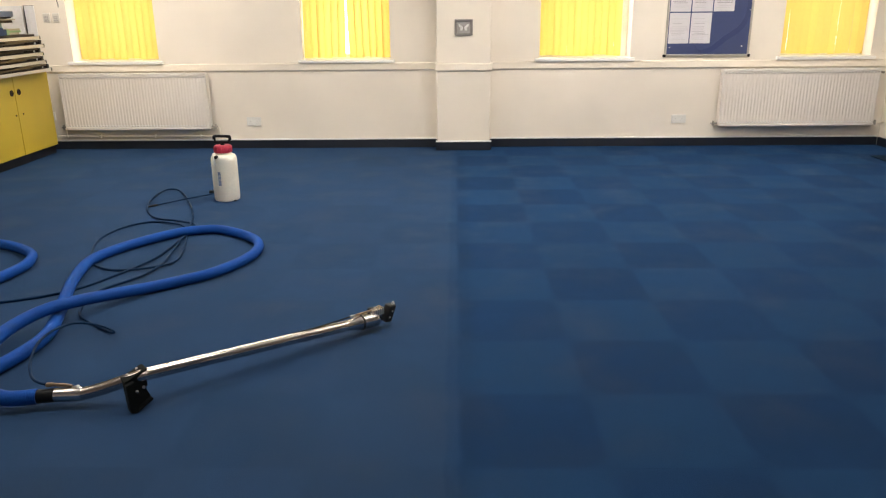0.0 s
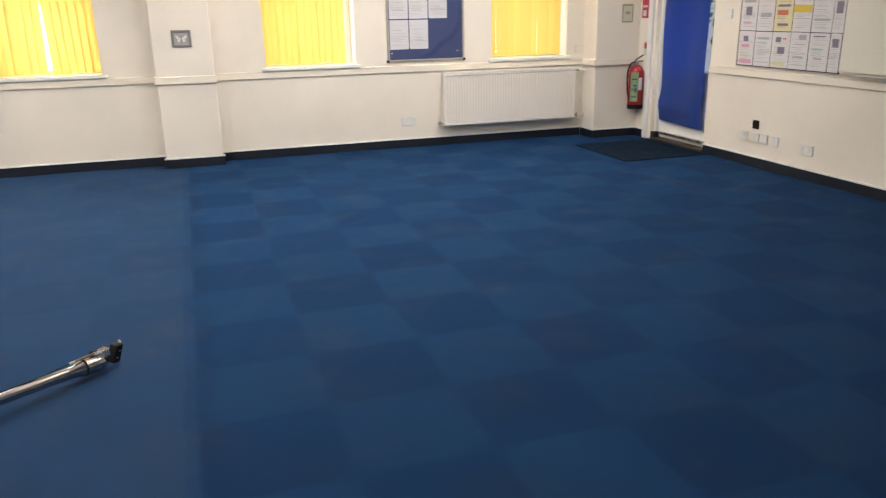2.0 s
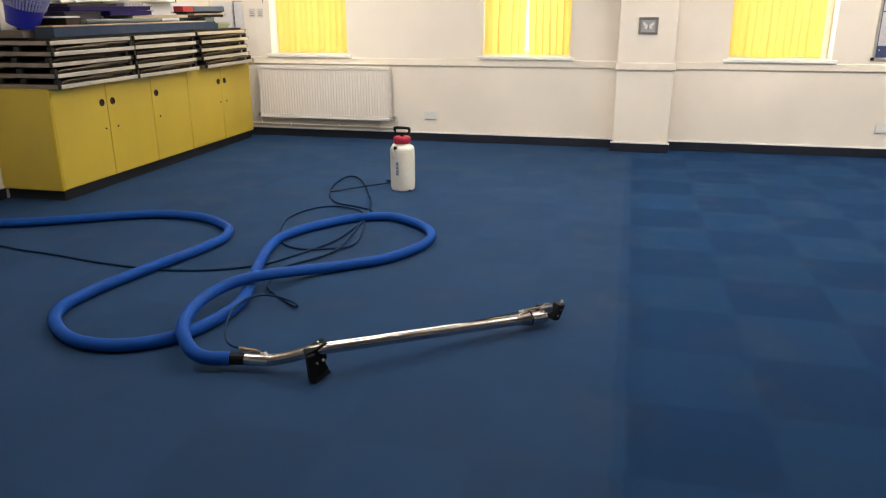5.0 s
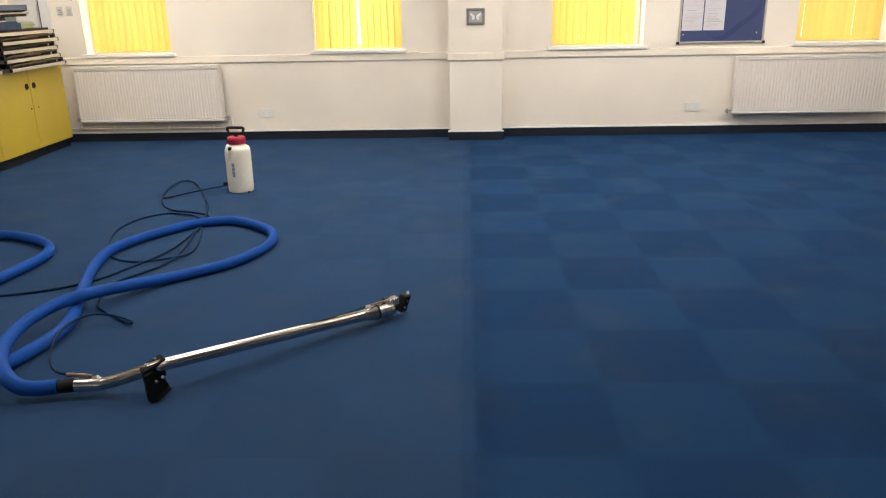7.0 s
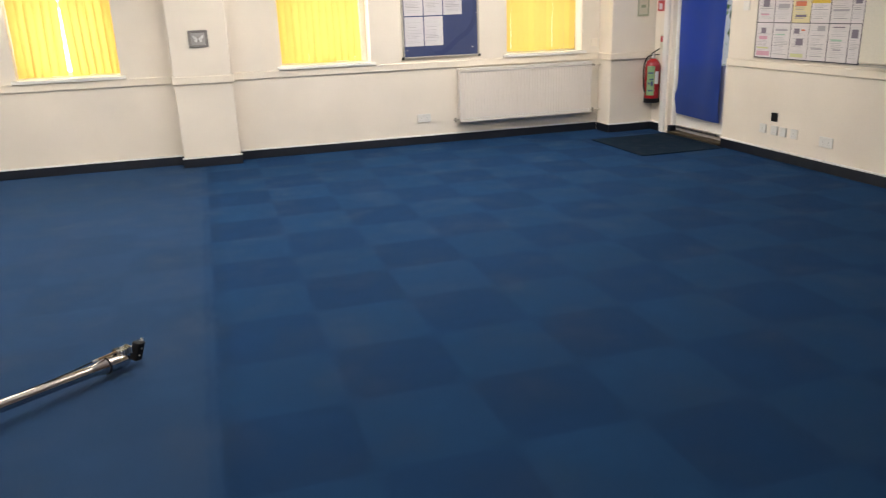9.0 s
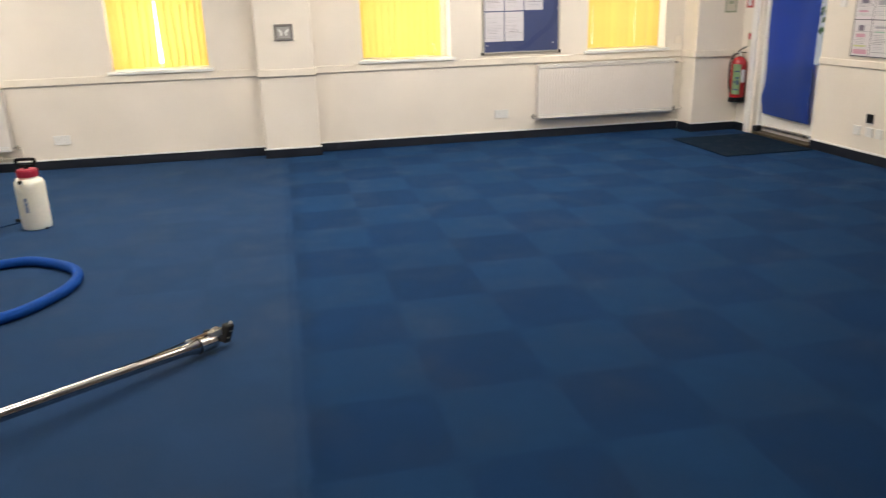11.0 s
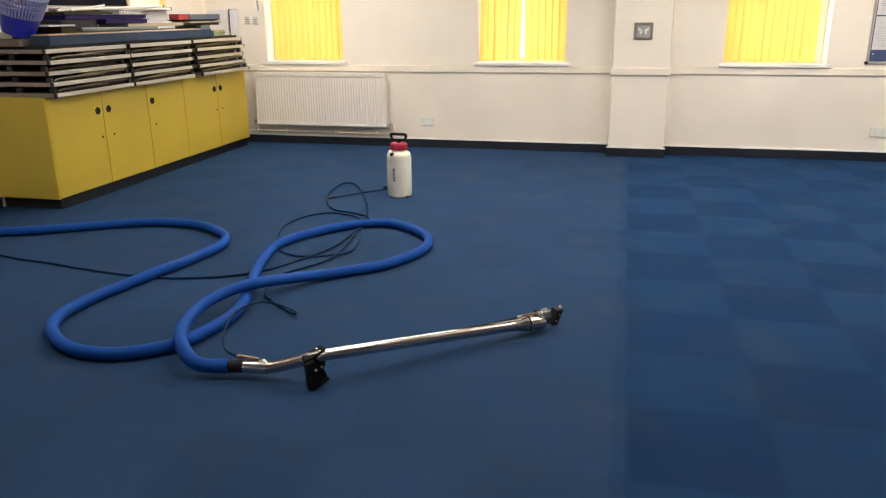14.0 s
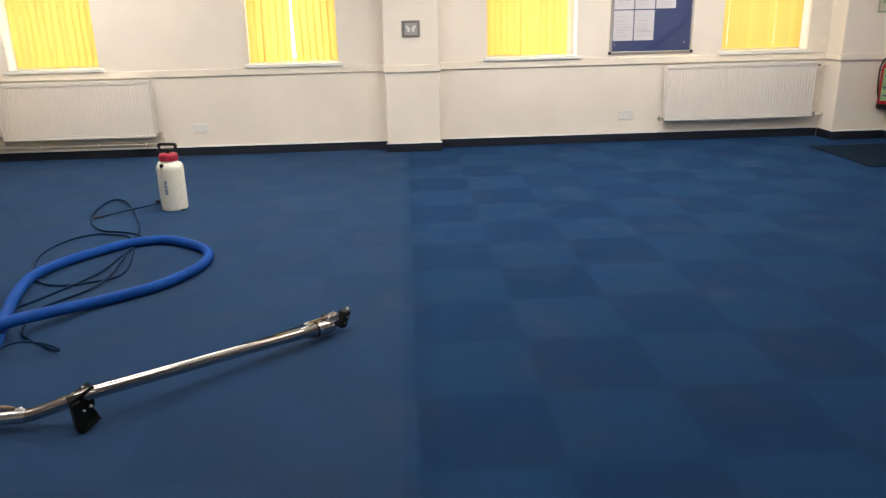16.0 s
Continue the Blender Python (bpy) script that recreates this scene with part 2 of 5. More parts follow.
M_SILVER = mat("aluminium_edge", (0.48, 0.445, 0.39), 0.38, metal=0.2, vary=0.06, scale=14, grain=200, stretch=(1, 0.2, 1))
M_TABLE_UNDER = mat("dark_chipboard_underside", (0.028, 0.020, 0.012), 0.8, vary=0.2, scale=9, grain=200)
M_BLACK_STEEL = mat("black_steel", (0.016, 0.015, 0.014), 0.45, metal=0.2, vary=0.1)
M_GREY_STEEL = mat("grey_steel_tube", (0.11, 0.088, 0.060), 0.4, metal=0.6, vary=0.1)
M_CHROME = mat("chrome_tube", (0.50, 0.44, 0.425), 0.17, metal=1.0, coat=1.0, vary=0.06, scale=9, grain=120, detail=0.02)
M_STEEL = mat("brushed_steel", (0.58, 0.56, 0.53), 0.3, metal=1.0, vary=0.08, scale=20, grain=150)
M_BLACK = mat("black_rubber", (0.006, 0.006, 0.007), 0.5, vary=0.15, scale=12, grain=200, bump=0.1, spec=0.25)
M_GRIP = mat("black_grip_plastic", (0.005, 0.006, 0.006), 0.55, vary=0.15, scale=14, grain=160, bump=0.1, spec=0.16)
M_PIN_SHADE = mat("painted_recess_shade", (0.56, 0.545, 0.51), 0.6)
M_HOSE = mat("blue_hose_sleeve", (0.0080, 0.065, 0.305), 0.6, vary=0.10, scale=10, grain=220, bump=0.35, detail=0.14, spec=0.09)
M_CORD = mat("dark_blue_solution_line", (0.0032, 0.024, 0.072), 0.6, vary=0.1, scale=12, spec=0.10)
M_BOTTLE = mat("milky_polythene", (0.84, 0.81, 0.71), 0.42, vary=0.05, scale=7, grain=60)
M_BOTTLE.node_tree.nodes["Principled BSDF"].inputs["Subsurface Weight"].default_value = 0.7
M_BOTTLE.node_tree.nodes["Principled BSDF"].inputs["Subsurface Radius"].default_value = (1.0, 0.9, 0.75)
M_BOTTLE.node_tree.nodes["Principled BSDF"].inputs["Subsurface Scale"].default_value = 0.025
M_CAP = mat("pinkish_red_cap", (0.40, 0.018, 0.050), 0.4, vary=0.05, scale=12)
M_RED = mat("red_plastic_cap", (0.27, 0.018, 0.030), 0.4, vary=0.05, scale=12)
M_EXT_RED = mat("fire_red_enamel", (0.36, 0.013, 0.017), 0.25, vary=0.04, scale=8, coat=0.4)
M_GREEN = mat("green_label", (0.20, 0.31, 0.15), 0.5, vary=0.12, scale=30)
M_PAPER = mat("white_paper", (0.61, 0.585, 0.615), 0.7, vary=0.02, scale=12, detail=0.02)
M_INK = mat("grey_print", (0.46, 0.445, 0.47), 0.7, per_island=0.35)
M_NAVY = mat("navy_felt", (0.038, 0.054, 0.145), 0.9, vary=0.08, scale=6, grain=300, bump=0.3, detail=0.1, sheen=0.2)
M_NAVY_DARK = mat("dark_blue_ribbon", (0.033, 0.047, 0.135), 0.8, vary=0.1)
M_BASKET = mat("blue_plastic", (0.014, 0.022, 0.36), 0.35, vary=0.05, scale=9)
M_BASKET_PALE = mat("pale_basket_mesh", (0.25, 0.27, 0.46), 0.5, vary=0.05, scale=12)
M_CRATE = mat("deep_blue_crate", (0.008, 0.008, 0.030), 0.4, vary=0.06, scale=10)
M_PRINT = mat("faded_blue_print", (0.24, 0.30, 0.42), 0.5, vary=0.2, scale=60)
M_BLUE_BOARD = mat("slate_blue_felt", (0.024, 0.042, 0.082), 0.9, vary=0.08, scale=8, grain=250, bump=0.3)
M_PINE = mat("bare_wood", (0.52, 0.36, 0.24), 0.6, vary=0.12, scale=3, grain=60, stretch=(8, 0.6, 8))
M_PURPLE = mat("purple_blue_tray", (0.017, 0.009, 0.105), 0.5, vary=0.06, scale=10, spec=0.2)
M_GREYGREEN = mat("grey_green_card", (0.11, 0.14, 0.14), 0.6, vary=0.08, scale=10)
M_CREAM_CARD = mat("cream_card", (0.34, 0.30, 0.225), 0.6, vary=0.06, scale=10)
M_SLATE = mat("slate_blue_folder", (0.075, 0.105, 0.17), 0.5, vary=0.08, scale=10)
M_WBOARD = mat("white_panel", (0.70, 0.69, 0.70), 0.4, vary=0.03, scale=2)
M_CURTAIN = mat("royal_blue_cloth", (0.012, 0.070, 0.42), 0.75, vary=0.06, scale=4, grain=300, bump=0.15, sheen=0.2)
M_BLIND = translucent("yellow_blind_cloth", (0.84, 0.585, 0.145), 0.27)
M_GLASS = glass("window_glass")
M_LEAF = mat("hedge_leaf", (0.05, 0.11, 0.03), 0.5, vary=0.3, scale=6, per_island=0.4)
M_PAVING = mat("outside_paving", (0.32, 0.31, 0.29), 0.9, vary=0.1, scale=1.5, grain=40, bump=0.3)
M_PIC = mat("taupe_frame", (0.20, 0.185, 0.175), 0.5, vary=0.05, scale=20)
M_PIC_MID = mat("grey_picture_mount", (0.36, 0.34, 0.33), 0.6, vary=0.05, scale=20)
M_PIC_PALE = mat("pale_motif", (0.70, 0.69, 0.68), 0.6, vary=0.04, scale=30)
M_DIFFUSER = glow("lamp_diffuser", (1.0, 0.94, 0.84), 4.0)


# ---------------------------------------------------------------- building helpers
def mesh(name, bm, material, smooth=False):
    bmesh.ops.recalc_face_normals(bm, faces=bm.faces)
    me = bpy.data.meshes.new(name)
    bm.to_mesh(me)
    bm.free()
    for m in material if isinstance(material, (list, tuple)) else [material]:
        me.materials.append(m)
    if smooth:
        me.polygons.foreach_set("use_smooth", [True] * len(me.polygons))
        me.set_sharp_from_angle(angle=radians(40))
    return me


def part(name, bm, material, parent=None, label="", smooth=False):
    ob = new(name, mesh(name, bm, material, smooth))
    ob.parent = parent
    if label:
        tagged(ob, label)
    return ob


def thing(name, at, label, category, group="", turn=0.0):
    ob = new(name)
    ob.empty_display_size = 0.05
    ob.matrix_world = pose(*at, 0, 0, turn)
    return tagged(ob, label, category, group)


def box(x0, x1, y0, y1, z0, z1, bevel=0.0, bm=None, seg=1):
    bm = bm or bmesh.new()
    made = bmesh.ops.create_cube(bm, size=1, matrix=Matrix.Translation(((x0 + x1) / 2, (y0 + y1) / 2, (z0 + z1) / 2)) @ Matrix.Diagonal((x1 - x0, y1 - y0, z1 - z0, 1)))
    if bevel:
        vs = set(made["verts"])
        bmesh.ops.bevel(bm, geom=[e for e in bm.edges if e.verts[0] in vs and e.verts[1] in vs], offset=bevel, segments=seg, affect="EDGES", profile=0.5)
    return bm


def boxes(rows, bevel=0.0):
    bm = bmesh.new()
    for r in rows:
        box(*r, bevel=bevel, bm=bm)
    return bm


def lathe(profile, n=32, bm=None, m=None):
    """Turned about z: rows of radius and height; the ends close."""
    bm = bm or bmesh.new()
    m = m or Matrix()
    rings = []
    for r, z in profile:
        rings.append([bm.verts.new(m @ Vector((r * math.cos(a), r * math.sin(a), z))) for a in (2 * math.pi * k / n for k in range(n))])
    for a, b in zip(rings, rings[1:]):
        for k in range(n):
            bm.faces.new((a[k], a[(k + 1) % n], b[(k + 1) % n], b[k]))
    bm.faces.new(rings[0][::-1])
    bm.faces.new(rings[-1])
    return bm


def smooth_path(points, per=8):
    """Points on a rounded line through the given ones."""
    p = [Vector(q) for q in points]
    p = [2 * p[0] - p[1], *p, 2 * p[-1] - p[-2]]
    out = []
    for a, b, c, d in zip(p, p[1:], p[2:], p[3:]):
        for k in range(per):
            t = k / per
            out.append(0.5 * (2 * b + (c - a) * t + (2 * a - 5 * b + 4 * c - d) * t * t + (3 * b - a - 3 * c + d) * t ** 3))
    return out + [p[-2]]


def tube(path, radius, n=14, bm=None, ribs=0.0):
    """A round tube along a line of points. radius: a number, or one for each point."""
    bm = bm or bmesh.new()
    path = [Vector(q) for q in path]
    radii = radius if isinstance(radius, (list, tuple)) else [radius] * len(path)
    side, rings = None, []
    for k, q in enumerate(path):
        ahead = (path[min(k + 1, len(path) - 1)] - path[max(k - 1, 0)]).normalized()
        if side is None:
            side = ahead.orthogonal().normalized()
        side = (side - ahead * side.dot(ahead)).normalized()
        up = ahead.cross(side)
        r = radii[k] * (1 + (ribs if k % 2 else 0))
        rings.append([bm.verts.new(q + r * (math.cos(a) * side + math.sin(a) * up)) for a in (2 * math.pi * j / n for j in range(n))])
    for a, b in zip(rings, rings[1:]):
        for j in range(n):
            bm.faces.new((a[j], a[(j + 1) % n], b[(j + 1) % n], b[j]))
    bm.faces.new(rings[0][::-1])
    bm.faces.new(rings[-1])
    return bm


def structure(name, bm, material, label, category, smooth=False):
    return tagged(part(name, bm, material, None, "", smooth), label, category, kind="structure")


# ---------------------------------------------------------------- the room
floor = structure("floor", boxes([(XW - 0.3, XE + 0.3, YS - 0.3, YN + 0.3, -0.12, -0.008)]), M_SUB, "blue carpet tile floor, one half freshly cleaned", "floor")

T = 0.32
rows = [(XW - T, XE + T, YN, YN + T, 0, WZ0), (XW - T, XE + T, YN, YN + T, WZ1, ZC)]
edges = [XW - T] + [v for w in WINDOWS for v in w] + [XE + T]
for a, b in zip(edges[::2], edges[1::2]):
    rows.append((a, b, YN, YN + T, WZ0, WZ1))
wall_north = structure("wall_north", boxes(rows), M_WALL, "cream painted wall with four tall windows", "wall")
DOOR_Y0, DOOR_Y1, DOOR_Z = 6.17, 7.17, 2.08
wall_east = structure("wall_east", boxes([(XE, XE + T, YS, DOOR_Y0, 0, ZC), (XE, XE + T, DOOR_Y1, YN, 0, ZC), (XE, XE + T, DOOR_Y0, DOOR_Y1, DOOR_Z, ZC)]), M_WALL,
                      "cream painted wall with a doorway", "wall")
wall_west = structure("wall_west", boxes([(XW - T, XW, YS, YN, 0, ZC)]), M_WALL, "cream painted wall behind the yellow cupboards", "wall")
wall_south = structure("wall_south", boxes([(XW - T, XE + T, YS - T, YS, 0, ZC)]), M_WALL, "plain cream painted wall", "wall")
ceiling = structure("ceiling", boxes([(XW - T, XE + T, YS - T, YN + T, ZC, ZC + 0.2)]), M_CEIL, "plain white painted ceiling", "ceiling")

PX0, PX1, PY = -0.208, 0.350, 7.60           # pier between the middle windows
pier = structure("pier", box(PX0, PX1, PY, YN, 0, ZC, 0.006), M_WALL, "cream painted pier standing out from the wall", "pillar")
QX, QY = 4.555, 7.50                          # boxed corner beside the door
corner_pier = structure("corner_pier", box(QX, XE, QY, YN, 0, ZC, 0.006), M_WALL, "cream painted boxed corner beside the door", "pillar")


def strip(name, runs, z0, z1, material, label, category, bevel=0.004):
    """A moulding along runs of wall: each run is its box in plan."""
    for x0, x1, y0, y1 in runs:
        structure(name, box(x0, x1, y0, y1, z0, z1, bevel), material, label, category)


d = 0.014
SK = [(XW, PX0 - d, YN - d, YN), (PX0 - d, PX1 + d, PY - d, PY), (PX0 - d, PX0, PY, YN - d), (PX1, PX1 + d, PY, YN - d), (PX1 + d, QX - d, YN - d, YN),
      (QX - d, XE - d, QY - d, QY), (QX - d, QX, QY, YN - d), (XE - d, XE, 7.30, QY), (XE - d, XE, YS, DOOR_Y0), (XW, XW + d, YS, 4.44), (XW, XE, YS, YS + d)]
SK.append((XE + 0.005, XE + 0.08, 7.10, 7.165))
strip("baseboard", SK, 0, 0.088, M_SKIRT, "dark navy vinyl skirting along the wall", "skirting")
e = 0.017
BEAD = [(XW, PX0 - e, YN - e, YN), (PX0 - e, PX1 + e, PY - e, PY), (PX1 + e, QX - e, YN - e, YN), (QX - e, XE - e, QY - e, QY), (XE - e, XE, 7.30, QY), (XE - e, XE, YS, DOOR_Y0), (XW, XW + e, YS, 4.44)]
strip("skirting_bead", BEAD, 0.088, 0.103, M_WHITE, "thin white bead on top of the skirting", "trim", 0.002)
r = 0.018
RAIL = [(XW, PX0 - r, YN - r, YN), (PX0 - r, PX1 + r, PY - r, PY), (PX0 - r, PX0, PY, YN - r), (PX1, PX1 + r, PY, YN - r), (PX1 + r, QX - r, YN - r, YN),
        (QX - r, XE, QY - r, QY), (QX - r, QX, QY, YN - r)]
strip("dado_rail", RAIL, 0.826, 0.904, M_TRIM, "cream painted dado rail along the wall", "trim", 0.007)
strip("dado_rail", [(XE - r, XE, YS, DOOR_Y0)], 0.822, 0.890, M_TRIM, "cream painted dado rail along the wall", "trim", 0.007)


# ---------------------------------------------------------------- windows, sills and blinds
def window(k, a, b):
    w = thing("window_%d" % k, ((a + b) / 2, YN + 0.24, WZ0), "white painted sash window behind a yellow blind", "window")
    w["kind"] = "structure"
    h, half = WZ1 - WZ0, (b - a) / 2
    part("window_frame", boxes([(-half, -half + 0.06, -0.03, 0.03, 0, h), (half - 0.06, half, -0.03, 0.03, 0, h), (-half + 0.06, half - 0.06, -0.03, 0.03, 0, 0.07),
                                (-half + 0.06, half - 0.06, -0.03, 0.03, h - 0.06, h), (-half + 0.06, half - 0.06, -0.03, 0.03, 0.68, 0.73)], 0.004), M_WHITE, w)
    for z0, z1 in ((0.07, 0.68), (0.73, h - 0.06)):
        g = part("pane", boxes([(-half + 0.06, half - 0.06, -0.003, 0.003, z0, z1)]), M_GLASS, w)
        g.visible_shadow = False
    part("window_sill", box(-half - 0.045, half + 0.045, -0.278, -0.03, -0.012, 0.022, 0.006, seg=2), M_WHITE, w, "white painted timber sill")
    return w


def blind(x0, x1, slats, lean, seed, gap=None, droop=0.0, curl=1.0, lap=1.11):
    """A vertical blind: slats hung from a rail in the window reveal. gap: a place where they part."""
    rnd = random.Random(seed)
    bl = thing("vertical_blind", ((x0 + x1) / 2, YN + 0.095, WZ0 + 0.022), "yellow cloth vertical blind glowing with daylight", "blind", "window blinds")
    c = (x0 + x1) / 2
    top = WZ1 - WZ0 - 0.06
    part("headrail", box(x0 - c - 0.02, x1 - c + 0.02, -0.02, 0.025, top, top + 0.04, 0.004), M_PLASTIC_W, bl)
    step = (x1 - x0) / slats
    for k in range(slats):
        x = x0 - c + (k + 0.5) * step
        ang = radians(lean + curl * rnd.uniform(-4, 4))
        wid, foot = step * lap, 0.018 + rnd.uniform(-0.006, 0.008)
        bow, sway = curl * rnd.uniform(0.005, 0.010), rnd.uniform(-0.003, 0.003) + droop * math.sin(k * 1.9)
        if gap is not None:
            near = 1 - abs(k + 0.5 - gap) * 1.6 / slats
            sway += 0.022 * near * (1 if k >= gap else -1)
            x += 0.005 * near * (1 if k >= gap else -1)
        bm = bmesh.new()
        grid = []
        for iz in range(7):
            t = iz / 6
            z = foot + (top - foot) * t
            row = []
            for ix in range(5):
                u = (ix / 4 - 0.5) * wid
                w = bow * (1 - (2 * u / wid) ** 2)
                off = sway * (1 - t) ** 2
                row.append(bm.verts.new((x + off + u * math.cos(ang) - w * math.sin(ang), u * math.sin(ang) + w * math.cos(ang), z)))
            grid.append(row)
        for a, b in zip(grid, grid[1:]):
            for q in range(4):
                bm.faces.new((a[q], a[q + 1], b[q + 1], b[q]))
        part("slat", bm, M_BLIND, bl, "", True)
    return bl


for k, (a, b) in enumerate(WINDOWS):
    window(k + 1, a, b)
blind(-4.035, -3.185, 12, 8, 3)
blind(-1.615, -0.715, 12, 8, 4, gap=6, droop=0.002)
blind(0.885, 1.735, 12, 10, 5, droop=0.003)
blind(3.41, 4.290, 12, 2, 6, curl=0.3, lap=1.025)


# ---------------------------------------------------------------- door, curtain and outside
door = thing("door_1", (XE, (DOOR_Y0 + DOOR_Y1) / 2, 0), "white glazed outside door with a blue cloth hung over it", "door")
door["kind"] = "structure"
part("door_frame", boxes([(0.05, 0.16, -0.50, -0.48, 0, DOOR_Z + 0.07), (-0.028, 0.16, 0.545, 0.63, 0, DOOR_Z + 0.07), (0.055, 0.16, 0.47, 0.545, 0, DOOR_Z + 0.07), (0.0, 0.16, -0.48, 0.47, DOOR_Z - 0.03, DOOR_Z)], 0.006), M_WHITE, door)
part("threshold", box(-0.02, 0.18, -0.48, 0.47, 0.0, 0.028, 0.006), M_GREY_STEEL, door, "worn grey metal threshold")
leaf = part("door_leaf", boxes([(0.09, 0.135, -0.47, 0.46, 0.03, 0.80), (0.09, 0.135, -0.47, -0.45, 0.80, 1.9), (0.09, 0.135, 0.36, 0.46, 0.80, 1.9), (0.09, 0.135, -0.47, 0.46, 1.9, 2.07)], 0.004), M_WHITE, door, "white painted glazed door leaf")
g = part("pane", boxes([(0.108, 0.114, -0.45, 0.36, 0.80, 1.9)]), M_GLASS, leaf)
g.visible_shadow = False
part("weather_bar", box(0.05, 0.09, -0.40, 0.40, 0.07, 0.10, 0.006), M_STEEL, leaf)


def curtain():
    bm = bmesh.new()
    nu, nv = 28, 26
    grid = []
    for j in range(nv):
        v = j / (nv - 1)
        row = []
        for i in range(nu):
            u = i / (nu - 1)
            y = -0.34 + 0.75 * u - 0.03 * (1 - v) * (1 - u)
            z = 0.215 + 0.020 * u + (1.98 - 0.215) * v
            fold = 0.016 * math.sin(u * 9 + 1.2 * v) * (0.35 + 0.65 * v) + 0.034 * math.exp(-((v - 0.10) / 0.055) ** 2) * (0.6 + 0.4 * u) + 0.012 * (1 - v) * u + 0.014 * math.sin(6 * v + 4 * u)
            row.append(bm.verts.new((0.055 - fold, y, z)))
        grid.append(row)
    for a, b in zip(grid, grid[1:]):
        for q in range(nu - 1):
            bm.faces.new((a[q], a[q + 1], b[q + 1], b[q]))
    bmesh.ops.solidify(bm, geom=bm.faces[:], thickness=0.004)
    c = thing("door_curtain", (XE, (DOOR_Y0 + DOOR_Y1) / 2, 0), "royal blue cloth hung over the glazed door", "curtain")
    part("cloth", bm, M_CURTAIN, c, "", True)
    part("rod", tube([(0.05, -0.44, 1.985), (0.05, 0.45, 1.985)], 0.008), M_WHITE, c)


curtain()
ground = structure("ground", boxes([(-300, 300, -300, 300, -0.6, -0.15)]), M_PAVING, "pale paved ground outside the building", "ground")


def hedge():
    rnd = random.Random(9)
    bm = bmesh.new()
    for _ in range(1500):
        c = Vector((8.2 + rnd.uniform(-0.7, 0.7), 10.4 + rnd.uniform(-2.6, 2.6), rnd.uniform(-0.15, 2.7)))
        if rnd.random() < 0.25:
            continue
        t = Euler((rnd.uniform(0, 6), rnd.uniform(0, 6), rnd.uniform(0, 6))).to_matrix()
        s = rnd.uniform(0.03, 0.07)
        bm.faces.new([bm.verts.new(c + t @ Vector(q) * s) for q in ((-1, 0, 0), (0, -0.5, 0.1), (1, 0, 0), (0, 0.5, 0.1))])
    h = thing("hedge", (0, 0, 0), "leafy green hedge outside the glazed door", "hedge")
    part("leaves", bm, M_LEAF, h)
    part("stems", boxes([(8.1 + 0.2 * (k % 3), 8.14 + 0.2 * (k % 3), 8.2 + 0.4 * k, 8.24 + 0.4 * k, -0.15, 1.9) for k in range(12)]), M_TABLE_UNDER, h)


hedge()

# ---------------------------------------------------------------- assumed ceiling lamps, out of view
for x, y, p in LAMPS:
    lamp = thing("ceiling_light", (x, y, ZC), "assumed white fluorescent light hung below the ceiling, out of view", "ceiling light", "ceiling lights")
    part("housing", box(-0.75, 0.75, -0.22, 0.22, -0.42, -0.38, 0.008), M_WHITE, lamp)
    part("diffuser", box(-0.73, 0.73, -0.20, 0.20, -0.44, -0.42, 0.004), M_DIFFUSER, lamp)
    for q in (-0.6, 0.6):
        part("rod", tube([(q, 0, -0.38), (q, 0, 0)], 0.006, 8), M_WHITE, lamp)


